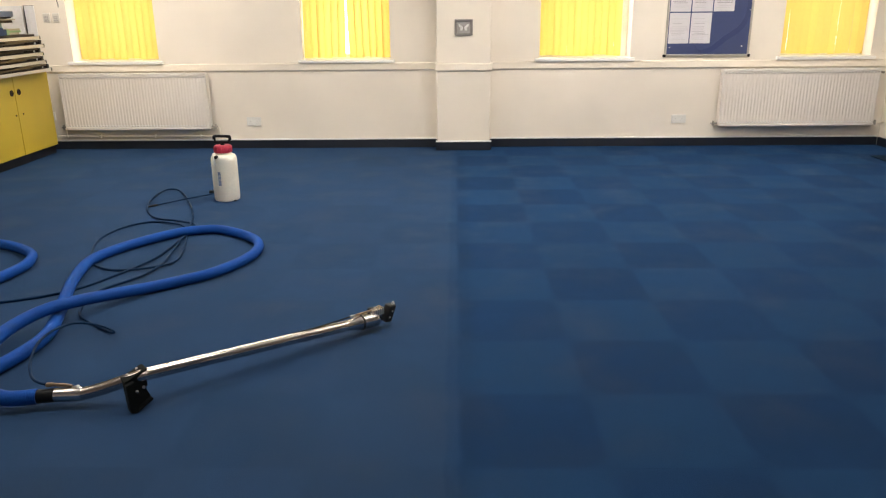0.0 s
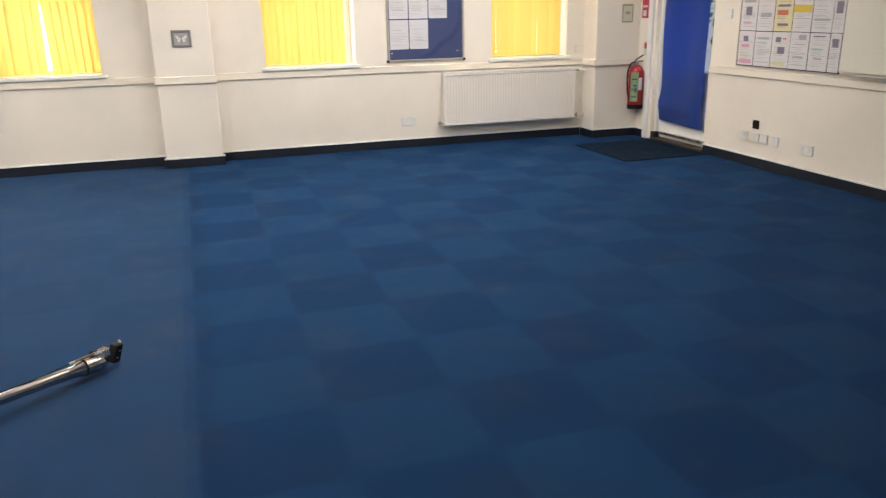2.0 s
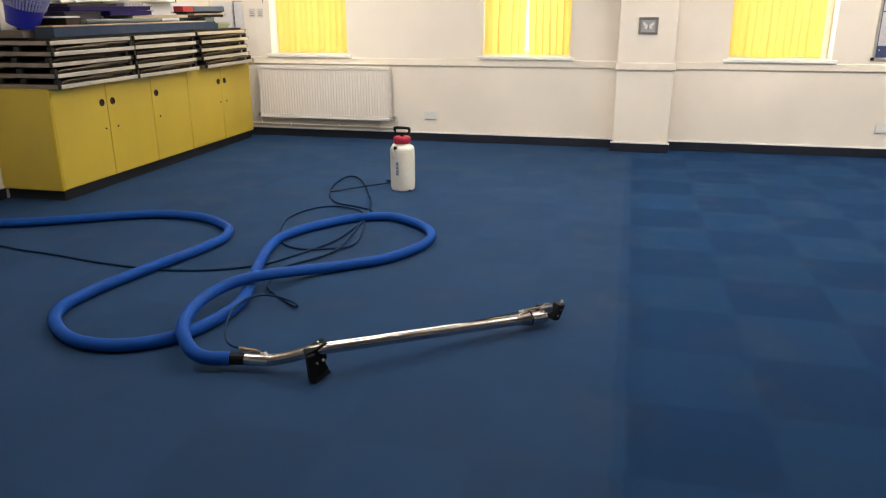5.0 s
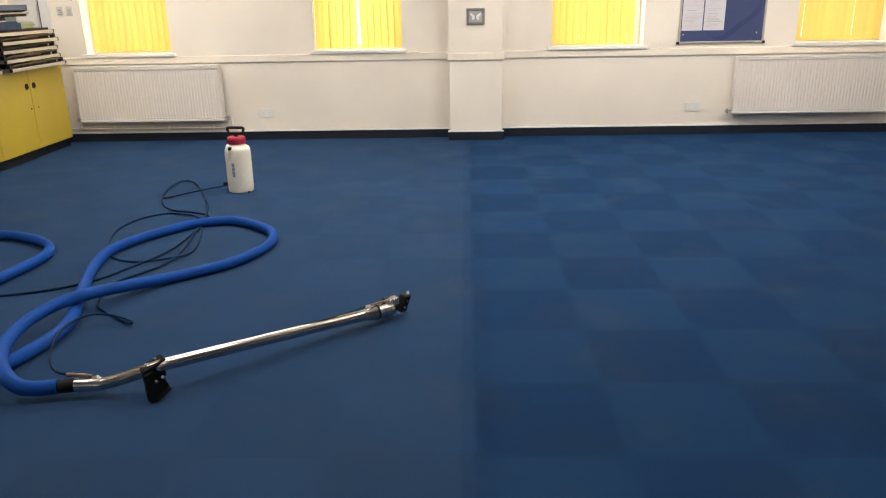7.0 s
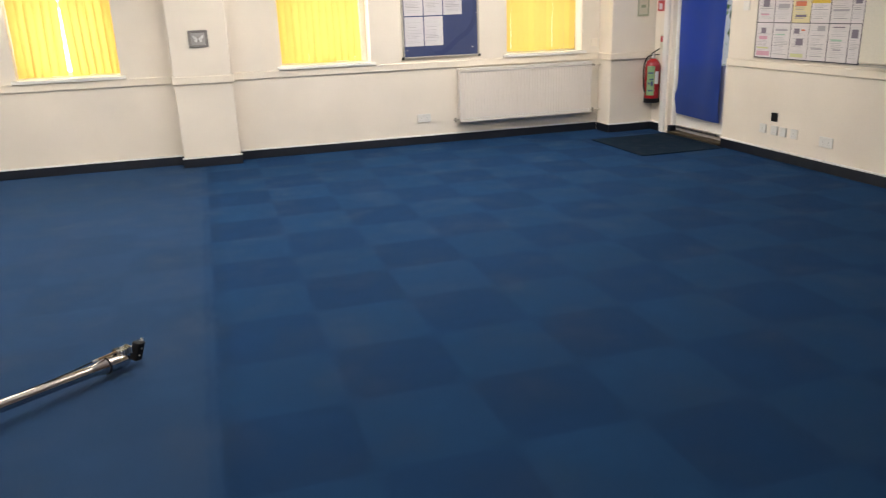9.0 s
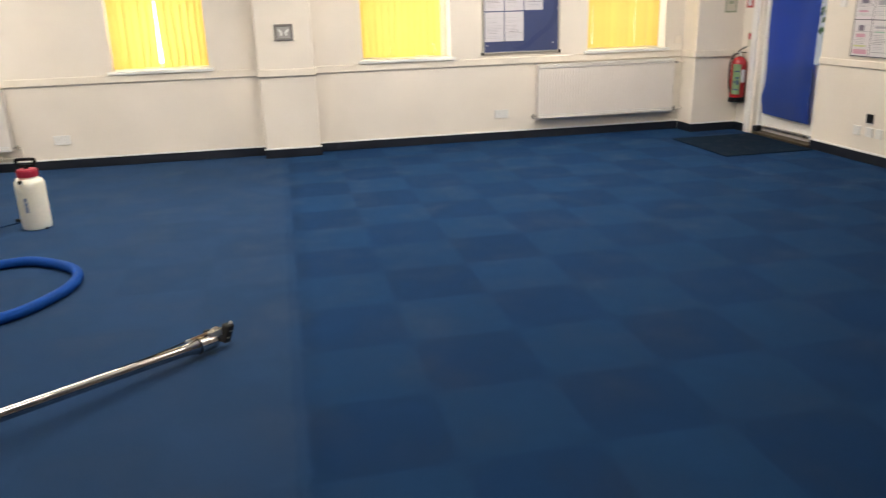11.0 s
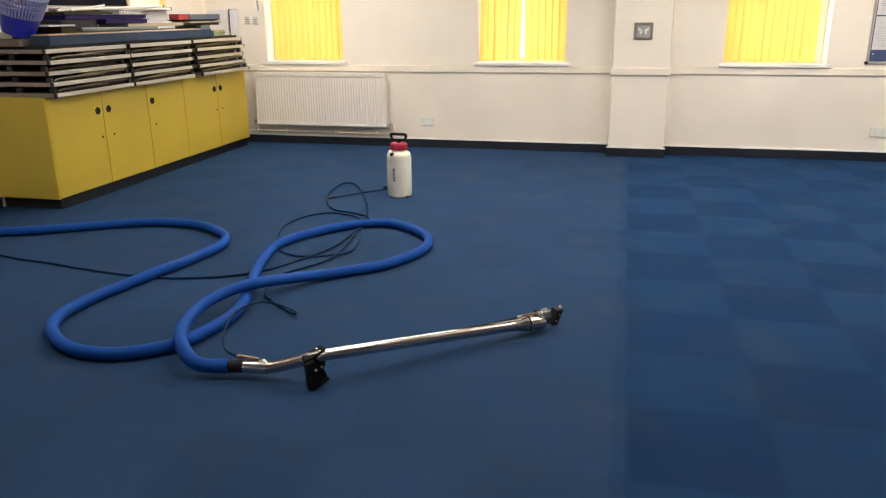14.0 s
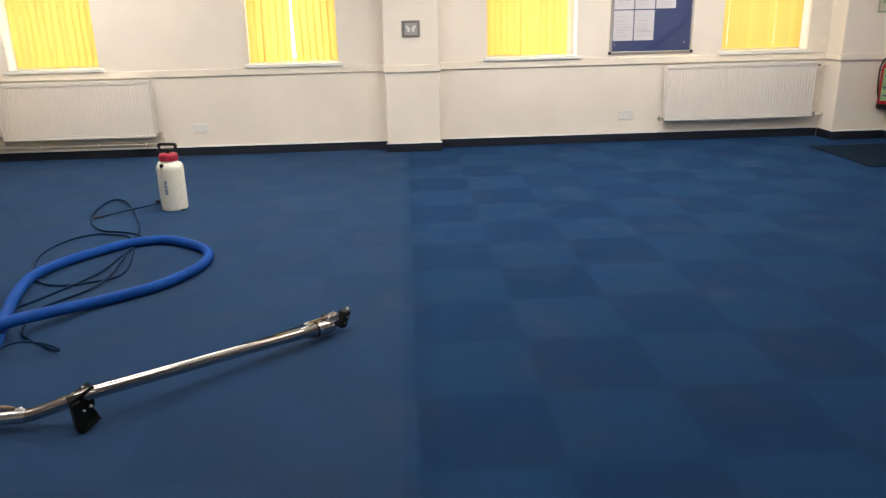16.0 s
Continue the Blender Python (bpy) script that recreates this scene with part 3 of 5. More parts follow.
# ---------------------------------------------------------------- radiators
def radiator(x0, x1, valve_ends):
    w, h = x1 - x0, 0.595
    rad = thing("radiator", (x0, YN, 0.222), "cream enamelled panel radiator with vertical flutes", "radiator", "radiators")
    bm = bmesh.new()
    n = 48
    pitch = (w - 0.016) / n
    prof = []
    for k in range(n):
        a = 0.008 + k * pitch
        prof += [(a, -0.112), (a + pitch * 0.26, -0.112), (a + pitch * 0.50, -0.1096), (a + pitch * 0.76, -0.1096)]
    prof.append((w - 0.008, -0.112))
    lo = [bm.verts.new((px, py, 0.032)) for px, py in prof]
    hi = [bm.verts.new((px, py, h - 0.05)) for px, py in prof]
    for a, b, c, d2 in zip(lo, lo[1:], hi[1:], hi):
        bm.faces.new((a, b, c, d2))
    part("fluted_panel", bm, M_RAD, rad)
    part("rim", boxes([(0, w, -0.114, -0.09, 0, 0.032), (0, w, -0.114, -0.09, h - 0.05, h - 0.022), (0, 0.007, -0.114, -0.09, 0.045, h - 0.05), (w - 0.007, w, -0.114, -0.09, 0.045, h - 0.05)], 0.006), M_RAD_RIM, rad)
    part("back_panel", box(0.005, w - 0.005, -0.089, -0.035, 0.01, h - 0.03, 0.006), M_RAD, rad)
    part("end_cap", box(-0.003, 0.001, -0.113, -0.03, 0.015, h - 0.01), M_RAD, rad)
    part("end_cap", box(w - 0.001, w + 0.003, -0.113, -0.03, 0.015, h - 0.01), M_RAD, rad)
    rows = [(0, w, -0.118, -0.105, h - 0.022, h), (0, w, -0.040, -0.03, h - 0.022, h)]
    rows += [(0.012 + k * (w - 0.024) / 48 + 0.010, 0.012 + (k + 1) * (w - 0.024) / 48, -0.105, -0.040, h - 0.006, h) for k in range(48)]
    part("top_grille", boxes(rows), M_RAD_RIM, rad)
    # each slot is a thin raised bar, its inner shade painted as a darker tone
    slot = mesh("slot", box(0, pitch * 0.55, -0.1152, -0.112, h - 0.043, h - 0.033), M_SLOT_SHADE)
    # raised dimples in plain white, the highlights between the flutes put into colour
    dimple = mesh("dimple", box(0, pitch * 0.55, -0.1165, -0.094, 0.037, 0.051, 0.002), M_WHITE)
    for k in range(n):
        for nm, shape in (("slot", slot), ("dimple", dimple)):
            o = new(nm, shape)
            o.parent, o.location = rad, (0.020 + k * pitch - (0.008 if nm == "dimple" else 0), 0, 0)
    for end, z in valve_ends:
        x = -0.035 if end < 0 else w + 0.035
        v = part("valve", tube([(x - 0.035, -0.07, z), (x + 0.035, -0.07, z)], 0.007, 10), M_VALVE, rad, "dull metal radiator valve")
        part("valve_cap", lathe([(0.010, -0.026), (0.012, -0.024), (0.012, 0.018), (0.009, 0.024)], 12, m=Matrix.Translation((x + 0.01 * end, -0.07, z)) @ pose(0, 0, 0, 90 if z > 0.3 else 0)), M_VALVE, v)
    return rad


radiator(-4.22, -2.655, ((-1, 0.03), (1, 0.03)))
radiator(2.785, 4.41, ((-1, 0.03), (1, 0.03), (1, 0.55)))
pipe = thing("heating_pipe", (0, 0, 0), "cream painted heating pipe along the wall", "pipe")
part("pipe", tube(smooth_path([(-4.36, YN - 0.05, 0.15), (-4.0, YN - 0.035, 0.142), (-2.75, YN - 0.035, 0.138), (-2.60, YN - 0.04, 0.142), (-2.575, YN - 0.065, 0.17), (-2.575, YN - 0.07, 0.24)], 5), 0.009, 10), M_TRIM, pipe, "", True)
for x in (-3.9, -3.3, -2.8):
    part("clip", box(x - 0.008, x + 0.008, YN - 0.048, YN, 0.125, 0.155, 0.002), M_TRIM, pipe)
part("riser", tube([(-4.25, YN - 0.07, 0.24), (-4.25, YN - 0.06, 0.145)], 0.009, 10), M_TRIM, pipe)
pipe2 = thing("heating_pipe", (0, 0, 0), "cream painted heating pipes beside the radiator", "pipe")
for z in (0.25, 0.772):
    part("pipe", tube(smooth_path([(4.46, YN - 0.07, z), (4.52, YN - 0.07, z), (QX + 0.01, YN - 0.06, z)], 4), 0.009, 10), M_TRIM, pipe2, "", True)


# ---------------------------------------------------------------- sockets and switches
def plate(name, at, turn, w, h, label, gang=2, material=None, category="socket"):
    s = thing(name, at, label, category, "sockets and switches", turn)
    m = material or M_PLASTIC_W
    part("face_plate", box(-w / 2, w / 2, -0.012, 0, -h / 2, h / 2, 0.003), m, s)
    for k in range(gang):
        cx = (k - (gang - 1) / 2) * w / 2.2
        part("rocker", box(cx - 0.008, cx + 0.008, -0.016, -0.012, h * 0.16, h * 0.36, 0.001), m, s)
        # pin holes are thin grey blocks: the shade inside them as colour
        part("pin_hole", boxes([(cx - 0.004, cx + 0.004, -0.0128, -0.0116, -0.004, 0.010), (cx - 0.016, cx - 0.008, -0.0128, -0.0116, -0.022, -0.016), (cx + 0.008, cx + 0.016, -0.0128, -0.0116, -0.022, -0.016)]), M_PIN_SHADE, s)
    return s


for x in (-2.207, 2.388):
    plate("double_socket", (x, YN, 0.29), 0, 0.155, 0.092, "white plastic double socket on the cream wall")
plate("single_socket", (-4.42, YN, 0.36), 0, 0.09, 0.09, "white plastic single socket beside the radiator", 1)
for x in (-4.30, -4.20):
    s = plate("wall_switch", (x, YN, 1.385), 0, 0.072, 0.095, "pale wall switch plate with grey marks", 0, M_GREY_PLATE, "switch")
    part("label_bar", boxes([(-0.022, 0.022, -0.0135, -0.012, -0.034 + 0.02 * k, -0.026 + 0.02 * k) for k in range(3)]), M_PIC, s)
plate("single_socket", (4.49, YN, 1.02), 0, 0.086, 0.086, "cream blank socket plate above the rail", 0, M_TRIM)
for y, n in ((5.560, 1), (5.405, 1), (5.290, 0), (5.150, 1)):
    plate("data_socket", (XE, y, 0.275), -90, 0.085, 0.085, "white plastic data socket on the cream wall", n)
plate("double_socket", (XE, 4.765, 0.26), -90, 0.150, 0.090, "white plastic double socket on the cream wall")
plate("light_switch", (XE, 5.94, 1.39), -90, 0.086, 0.086, "white plastic light switch by the door", 0)
plate("black_socket", (XE, 5.42, 0.395), -90, 0.080, 0.080, "black plastic outlet on the cream wall", 0, M_BLACK)


# ---------------------------------------------------------------- picture and boards
picture = thing("framed_picture", (0.072, PY, 1.26), "small grey framed motif hung on the pier", "picture")
part("frame", boxes([(-0.092, -0.066, -0.018, 0, -0.08, 0.08), (0.066, 0.092, -0.018, 0, -0.08, 0.08), (-0.066, 0.066, -0.018, 0, -0.08, -0.056), (-0.066, 0.066, -0.018, 0, 0.056, 0.08)], 0.003), M_PIC, picture)
part("mount", boxes([(-0.066, 0.066, -0.008, 0, -0.056, 0.056)]), M_PIC_MID, picture)
bm = bmesh.new()
for s in (-1, 1):                                       # a pale butterfly
    for wing in (((0.006, 0.004), (0.046, 0.034), (0.054, 0.030), (0.048, 0.006), (0.034, -0.004), (0.006, -0.006)), ((0.006, -0.006), (0.032, -0.006), (0.038, -0.022), (0.028, -0.034), (0.012, -0.028))):
        top = [bm.verts.new((s * px, -0.012, pz)) for px, pz in wing]
        low = [bm.verts.new((s * px, -0.008, pz)) for px, pz in wing]
        bm.faces.new(top), bm.faces.new(low[::-1])
        for k in range(len(wing)):
            bm.faces.new((top[k - 1], top[k], low[k], low[k - 1]))
part("motif", bm, M_PIC_PALE, picture, "pale butterfly motif")
part("motif_body", box(-0.005, 0.005, -0.013, -0.008, -0.030, 0.012, 0.002), M_PIC, picture)


def sheet(parent, x, z, w, h, rnd, lines=14, colour=None, back=-0.014):
    """A sheet of paper with bars of unreadable print, upright against a board that faces -y."""
    p = part("paper", boxes([(x, x + w, back - 0.0015, back, z, z + h)]), colour or M_PAPER, parent)
    rows = []
    for k in range(lines):
        zz = z + h * (0.92 - 0.84 * k / lines)
        a = rnd.uniform(0.06, 0.2)
        rows.append((x + w * a, x + w * rnd.uniform(0.6, 0.92), back - 0.0022, back - 0.0015, zz - h * rnd.uniform(0.008, 0.017), zz))
    if rows:
        part("print", boxes(rows), M_INK, p, "bars of grey print")
    return p


def notice_board():
    rnd = random.Random(12)
    w, h = 0.88, 1.25
    b = thing("notice_board", (2.178, YN, 0.945), "navy felt notice board in an aluminium frame", "notice board")
    part("felt", boxes([(0.018, w - 0.018, -0.012, 0, 0.018, h - 0.018)]), M_NAVY, b)
    part("frame", boxes([(0, w, -0.022, 0, 0, 0.02), (0, w, -0.022, 0, h - 0.02, h), (0, 0.02, -0.022, 0, 0.02, h - 0.02), (w - 0.02, w, -0.022, 0, 0.02, h - 0.02)], 0.003), M_SILVER, b)
    for x in (0, w):
        part("corner_cap", box(x - 0.014, x + 0.014, -0.026, 0, -0.008, 0.02, 0.004), M_BLACK, b)
    for i, j in ((0, 0), (1, 0), (0, 1), (1, 1), (2, 1), (0, 2), (1, 2), (2, 2)):
        sheet(b, 0.030 + i * 0.222, 0.130 + j * 0.318, 0.210, 0.306, rnd, 16, back=-0.012)
    pins = [(0.05, 0.09), (0.80, 0.10), (0.85, 0.46)]
    for x, z in pins:
        part("pin", lathe([(0.006, 0), (0.006, 0.006), (0.002, 0.008)], 8, m=Matrix.Translation((x, -0.012, z)) @ pose(0, 0, 0, 90)), M_PLASTIC_W, b)
    band = smooth_path([(0.30, -0.0165, 0.12), (0.36, -0.0165, 0.05), (0.48, -0.0165, 0.07), (0.62, -0.0165, 0.18), (0.76, -0.0165, 0.28), (0.83, -0.0165, 0.42), (0.83, -0.0165, 0.62)], 6)
    bm = bmesh.new()
    prev = None
    for q in band:
        ring = [bm.verts.new(q + Vector(v)) for v in ((-0.022, 0.001, 0.020), (0.020, 0.001, -0.020), (0.020, -0.002, -0.020), (-0.022, -0.002, 0.020))]
        if prev:
            for k in range(4):
                bm.faces.new((prev[k], prev[(k + 1) % 4], ring[(k + 1) % 4], ring[k]))
        prev = ring
    part("ribbon", bm, M_NAVY_DARK, b, "dark blue ribbon across the felt")


notice_board()


def poster_board():
    rnd = random.Random(21)
    b = thing("poster_board", (XE, 5.77, 0.918), "long notice board covered with printed posters", "notice board", turn=-90)
    w, h = 1.24, 0.95
    part("backing", boxes([(0, w, -0.012, 0, 0, h)]), mat("dark_grey_felt", (0.045, 0.045, 0.065), 0.9, vary=0.08, scale=6, grain=300, bump=0.3), b)
    part("frame", boxes([(0, w, -0.016, 0, -0.006, 0.003), (0, w, -0.016, 0, h, h + 0.008), (-0.006, 0.003, -0.016, 0, 0.003, h)], 0.001), M_SILVER, b)
    poster = mat("poster_paper", (0.67, 0.63, 0.64), 0.7, vary=0.03, scale=8)
    inks = {k: mat(k + "_print", v, 0.7, vary=0.05) for k, v in dict(yellow=(0.72, 0.52, 0.06), pink=(0.60, 0.32, 0.41), green=(0.34, 0.50, 0.40), orange=(0.60, 0.16, 0.08), dark=(0.19, 0.16, 0.21),
                                                                    grey=(0.38, 0.36, 0.40), lime=(0.55, 0.56, 0.30)).items()}
    cream = mat("cream_paper", (0.70, 0.62, 0.36), 0.7, vary=0.03)
    # on each poster, blocks of print: colour, then from and to across and up, as shares of the sheet
    marks = {(0, 0): (("pink", 0.1, 0.9, 0.05, 0.18), ("lime", 0.1, 0.8, 0.25, 0.30), ("dark", 0.3, 0.6, 0.70, 0.86), ("pink", 0.2, 0.7, 0.52, 0.62)),
             (1, 0): (("green", 0.2, 0.7, 0.66, 0.70), ("grey", 0.15, 0.85, 0.78, 0.84)),
             (2, 0): (("dark", 0.35, 0.75, 0.40, 0.58), ("dark", 0.2, 0.5, 0.72, 0.86), ("orange", 0.6, 0.8, 0.80, 0.84), ("lime", 0.1, 0.8, 0.06, 0.16)),
             (3, 0): (("grey", 0.45, 0.85, 0.80, 0.94), ("grey", 0.2, 0.8, 0.3, 0.34)),
             (4, 0): (("green", 0.15, 0.7, 0.55, 0.60), ("grey", 0.3, 0.7, 0.30, 0.34), ("dark", 0.2, 0.8, 0.9, 0.93)),
             (5, 0): (("dark", 0.2, 0.8, 0.64, 0.86),),
             (0, 1): (("dark", 0.3, 0.68, 0.45, 0.70), ("grey", 0.15, 0.9, 0.82, 0.90), ("pink", 0.2, 0.7, 0.2, 0.25)),
             (1, 1): (("orange", 0.3, 0.6, 0.88, 0.96), ("grey", 0.2, 0.85, 0.40, 0.52)),
             (2, 1): (("orange", 0.15, 0.75, 0.45, 0.58), ("dark", 0.2, 0.8, 0.15, 0.22), ("dark", 0.15, 0.85, 0.68, 0.74)),
             (3, 1): (("yellow", 0.02, 0.98, 0.52, 0.72), ("grey", 0.3, 0.8, 0.85, 0.93)),
             (4, 1): (("green", 0.2, 0.8, 0.84, 0.92), ("grey", 0.1, 0.9, 0.3, 0.36)),
             (5, 1): (("dark", 0.2, 0.8, 0.5, 0.8),), (0, 2): (("orange", 0.2, 0.7, 0.4, 0.6),), (2, 2): (("yellow", 0.1, 0.9, 0.2, 0.5),), (4, 2): (("dark", 0.2, 0.8, 0.6, 0.7),)}
    for j in range(3):
        for i in range(6):
            x, z = 0.010 + i * 0.222, 0.012 + j * 0.312
            wd, hd = (0.216 if i < 5 else 0.115) + rnd.uniform(-0.004, 0.002), 0.306 + rnd.uniform(-0.004, 0.002)
            p = sheet(b, x, z, wd, hd, rnd, 18, cream if (i, j) == (2, 1) else poster, back=-0.012)
            for ink, u0, u1, v0, v1 in marks.get((i, j), ()):
                part("printed_block", boxes([(x + wd * u0, x + wd * u1, -0.0150, -0.0144, z + hd * v0, z + hd * v1)]), inks[ink], p)
    wb = thing("whiteboard", (XE, 4.51, 0.942), "large white wipe board above the rail", "whiteboard", turn=-90)
    part("panel", box(0, 2.4, -0.035, 0, 0.0, 1.2, 0.004), mat("whiteboard_cream", (0.73, 0.69, 0.60), 0.35, vary=0.02), wb)
    part("pen_tray", box(0.06, 2.34, -0.085, -0.036, -0.022, -0.004, 0.004), M_SILVER, wb)
    part("clip", boxes([(0.455, 0.535, -0.058, -0.036, 0.528, 0.540), (0.46, 0.48, -0.066, -0.058, 0.522, 0.546), (0.51, 0.53, -0.066, -0.058, 0.518, 0.546)], 0.003), M_PLASTIC_W, wb, "white plastic clip on the board")
    part("board_rubber", box(0.62, 0.74, -0.08, -0.04, -0.003, 0.03, 0.006), M_BLACK, wb)


poster_board()


# ---------------------------------------------------------------- yellow cupboards
CX, CT = -4.285, 0.862


def cupboard(y0, y1, doors, label, end=False):
    """A floor cupboard against the west wall. doors: rows of (from, to, pull, keyhole)."""
    c = thing("cupboard", (CX, y0, 0), label, "cupboard", "yellow cupboards")
    dep = CX - XW
    w = y1 - y0
    part("body", box(-dep, -0.022, 0.0, w, 0.088, CT - 0.004), M_YELLOW, c)
    part("plinth", box(-dep, -0.035, 0.03 if end else 0.0, w, 0.0, 0.088), M_PLINTH, c, "black recessed plinth")
    if end:
        part("end_panel", box(-dep, 0.001, -0.018, -0.0005, 0.088, CT, 0.002), M_YELLOW, c)
        part("edge_strip", box(-0.014, 0.003, -0.0195, -0.0185, 0.09, CT - 0.002), M_YEDGE, c)
    for a, b, pull, key in doors:
        d = part("door", box(-0.019, 0, a - y0 + 0.003, b - y0 - 0.003, 0.092, CT - 0.006, 0.0025), M_YELLOW, c)
        if pull:
            ring = Matrix.Translation((0, pull - y0, 0.702)) @ pose(0, 0, 0, 0, 90)
            h = part("finger_pull", lathe([(0.030, -0.004), (0.030, 0.004), (0.026, 0.006), (0.020, 0.002), (0.008, 0.0015)], 20, m=ring), M_KNOB, d, "dark brown round finger pull", True)
            part("pull_centre", lathe([(0.010, 0.001), (0.009, 0.003)], 10, m=ring), M_BLACK, h)
        if key:
            part("lock", lathe([(0.009, -0.002), (0.009, 0.003), (0.004, 0.004)], 12, m=Matrix.Translation((0, key - y0, 0.487)) @ pose(0, 0, 0, 0, 90)), M_KNOB, d, "small dark lock")
    return c


cupboard(4.45, 5.705, ((4.45, 5.08, 5.015, 5.03), (5.08, 5.705, 5.152, 5.185)), "yellow laminate double cupboard under stacked tables", True)
cupboard(5.705, 6.305, ((5.705, 6.305, 5.775, 5.80),), "yellow laminate single cupboard under stacked tables")
cupboard(6.305, 7.59, ((6.305, 6.945, 6.890, 6.905), (6.945, 7.59, 7.015, 7.03)), "yellow laminate double cupboard beside the radiator wall")
worktop = thing("worktop", (0, 0, CT), "thin yellow worktop along the cupboards", "worktop")
part("top", box(XW, CX + 0.003, 4.435, 7.592, -0.004, 0.004), M_YELLOW, worktop)


# ---------------------------------------------------------------- stacked folding tables
def folding_table():
    """Folded flat, upside down: a board with a metal rim, and its leg frames above."""
    w, dp = 0.97, 0.60
    t = thing("folding_table", (0, 0, 0), "folded table with dark board and aluminium edge, stacked flat", "folding table", "stacked tables")
    part("board", boxes([(-dp + 0.004, -0.004, 0.004, w - 0.004, 0.002, 0.0285)]), M_TABLE_UNDER, t)
    for nm, q in (("long_edge", (-0.006, 0, 0, w, 0, 0.030)), ("long_edge", (-dp, -dp + 0.006, 0, w, 0, 0.030)), ("short_edge", (-dp + 0.006, -0.006, 0, 0.006, 0, 0.030)), ("short_edge", (-dp + 0.006, -0.006, w - 0.006, w, 0, 0.030))):
        part(nm, box(*q, 0.0015), M_SILVER if nm == "long_edge" else M_SILVER_SHADED, t)
    for y in (-0.003, w - 0.013):
        part("corner_cap", box(-0.022, 0.003, y, y + 0.016, -0.002, 0.033, 0.003), M_BLACK_STEEL, t)
    part("apron", box(-0.060, -0.045, 0.10, w - 0.10, 0.032, 0.052), M_TABLE_UNDER, t)
    part("apron", box(-dp + 0.05, -dp + 0.07, 0.05, w - 0.05, 0.032, 0.06), M_TABLE_UNDER, t)
    for y0, y1 in ((0.06, 0.62), (0.32, 0.90)):
        z = 0.052 if y0 < 0.2 else 0.063
        part("leg_frame", tube(smooth_path([(-0.035, y0, 0.040), (-0.030, y0 + 0.10, z), (-0.030, y1, z), (-0.10, y1 + 0.02, z), (-dp + 0.12, y1 + 0.02, z), (-dp + 0.05, y1, z), (-dp + 0.05, y0, 0.040)], 4), 0.0105, 8), M_GREY_STEEL, t, "", True)
    for q in ((-0.055, -0.015, w - 0.055, w - 0.02, 0.032, 0.072), (-0.055, -0.015, 0.005, 0.03, 0.032, 0.068), (-0.35, -0.30, 0.005, 0.03, 0.032, 0.066)):
        part("hinge", box(*q), M_BLACK_STEEL, t)
    return t


first = folding_table()
rnd = random.Random(5)
STACKS = (4.435, 5.430, 6.455)
for s, y in enumerate(STACKS):
    for k in range(5):
        jx, jy = rnd.uniform(-0.012, 0.012), rnd.uniform(-0.018, 0.018)
        m = pose(-4.205 + jx + (0.012 if k == 0 else 0), y + jy + (0.015 if k == 0 else 0) + (0.011 * (4 - k) if s == 2 else 0), CT + 0.005 + 0.0795 * k, 0, 0, rnd.uniform(-0.8, 0.8))
        if s == 0 and k == 0:
            first.matrix_world = m
        else:
            t = copy_thing(first, m)
            if k == 4:                                   # the uppermost lies board up, its legs taken off
                for o in list(t.children):
                    if o.name.split(".")[0] in ("apron", "hinge", "leg_frame"):
                        bpy.data.objects.remove(o)
TOP = CT + 0.005 + 0.0795 * 4 + 0.050
# spacer added under the display boards; its dark tone stands for the gap's shade
spacer = thing("dark_board", (0, 0, TOP - 0.0195), "added thin sheet on the stacked tables, dark like a shaded gap", "board")
part("sheet", box(-4.79, -4.245, 4.50, 7.40, 0, 0.019, 0.002), M_TABLE_UNDER, spacer)

# ---------------------------------------------------------------- things on the stacks
panel = thing("display_board", (0, 0, TOP), "slate blue felt display board with bare wood top", "display board", "boards on the stack")
part("core", box(-4.405, -4.235, 4.53, 6.86, 0, 0.074, 0.003), M_BLUE_BOARD, panel)
part("facing", box(-4.40, -4.250, 4.54, 6.70, 0.0745, 0.083, 0.002), M_PINE, panel, "bare wooden facing")
panel3 = thing("display_board", (0, 0, TOP), "slate blue felt display board behind another", "display board", "boards on the stack")
part("core", box(-4.80, -4.410, 4.80, 6.86, 0, 0.083, 0.003), M_BLUE_BOARD, panel3)
panel2 = thing("display_board", (0, 0, TOP), "blue felt board with a green end", "display board", "boards on the stack")
part("core", box(-4.78, -4.30, 6.865, 7.02, 0, 0.056, 0.003), M_BLUE_BOARD, panel2)
part("end_cap", box(-4.78, -4.30, 7.0205, 7.06, 0, 0.054, 0.003), M_GREEN, panel2)
Z1 = TOP + 0.084


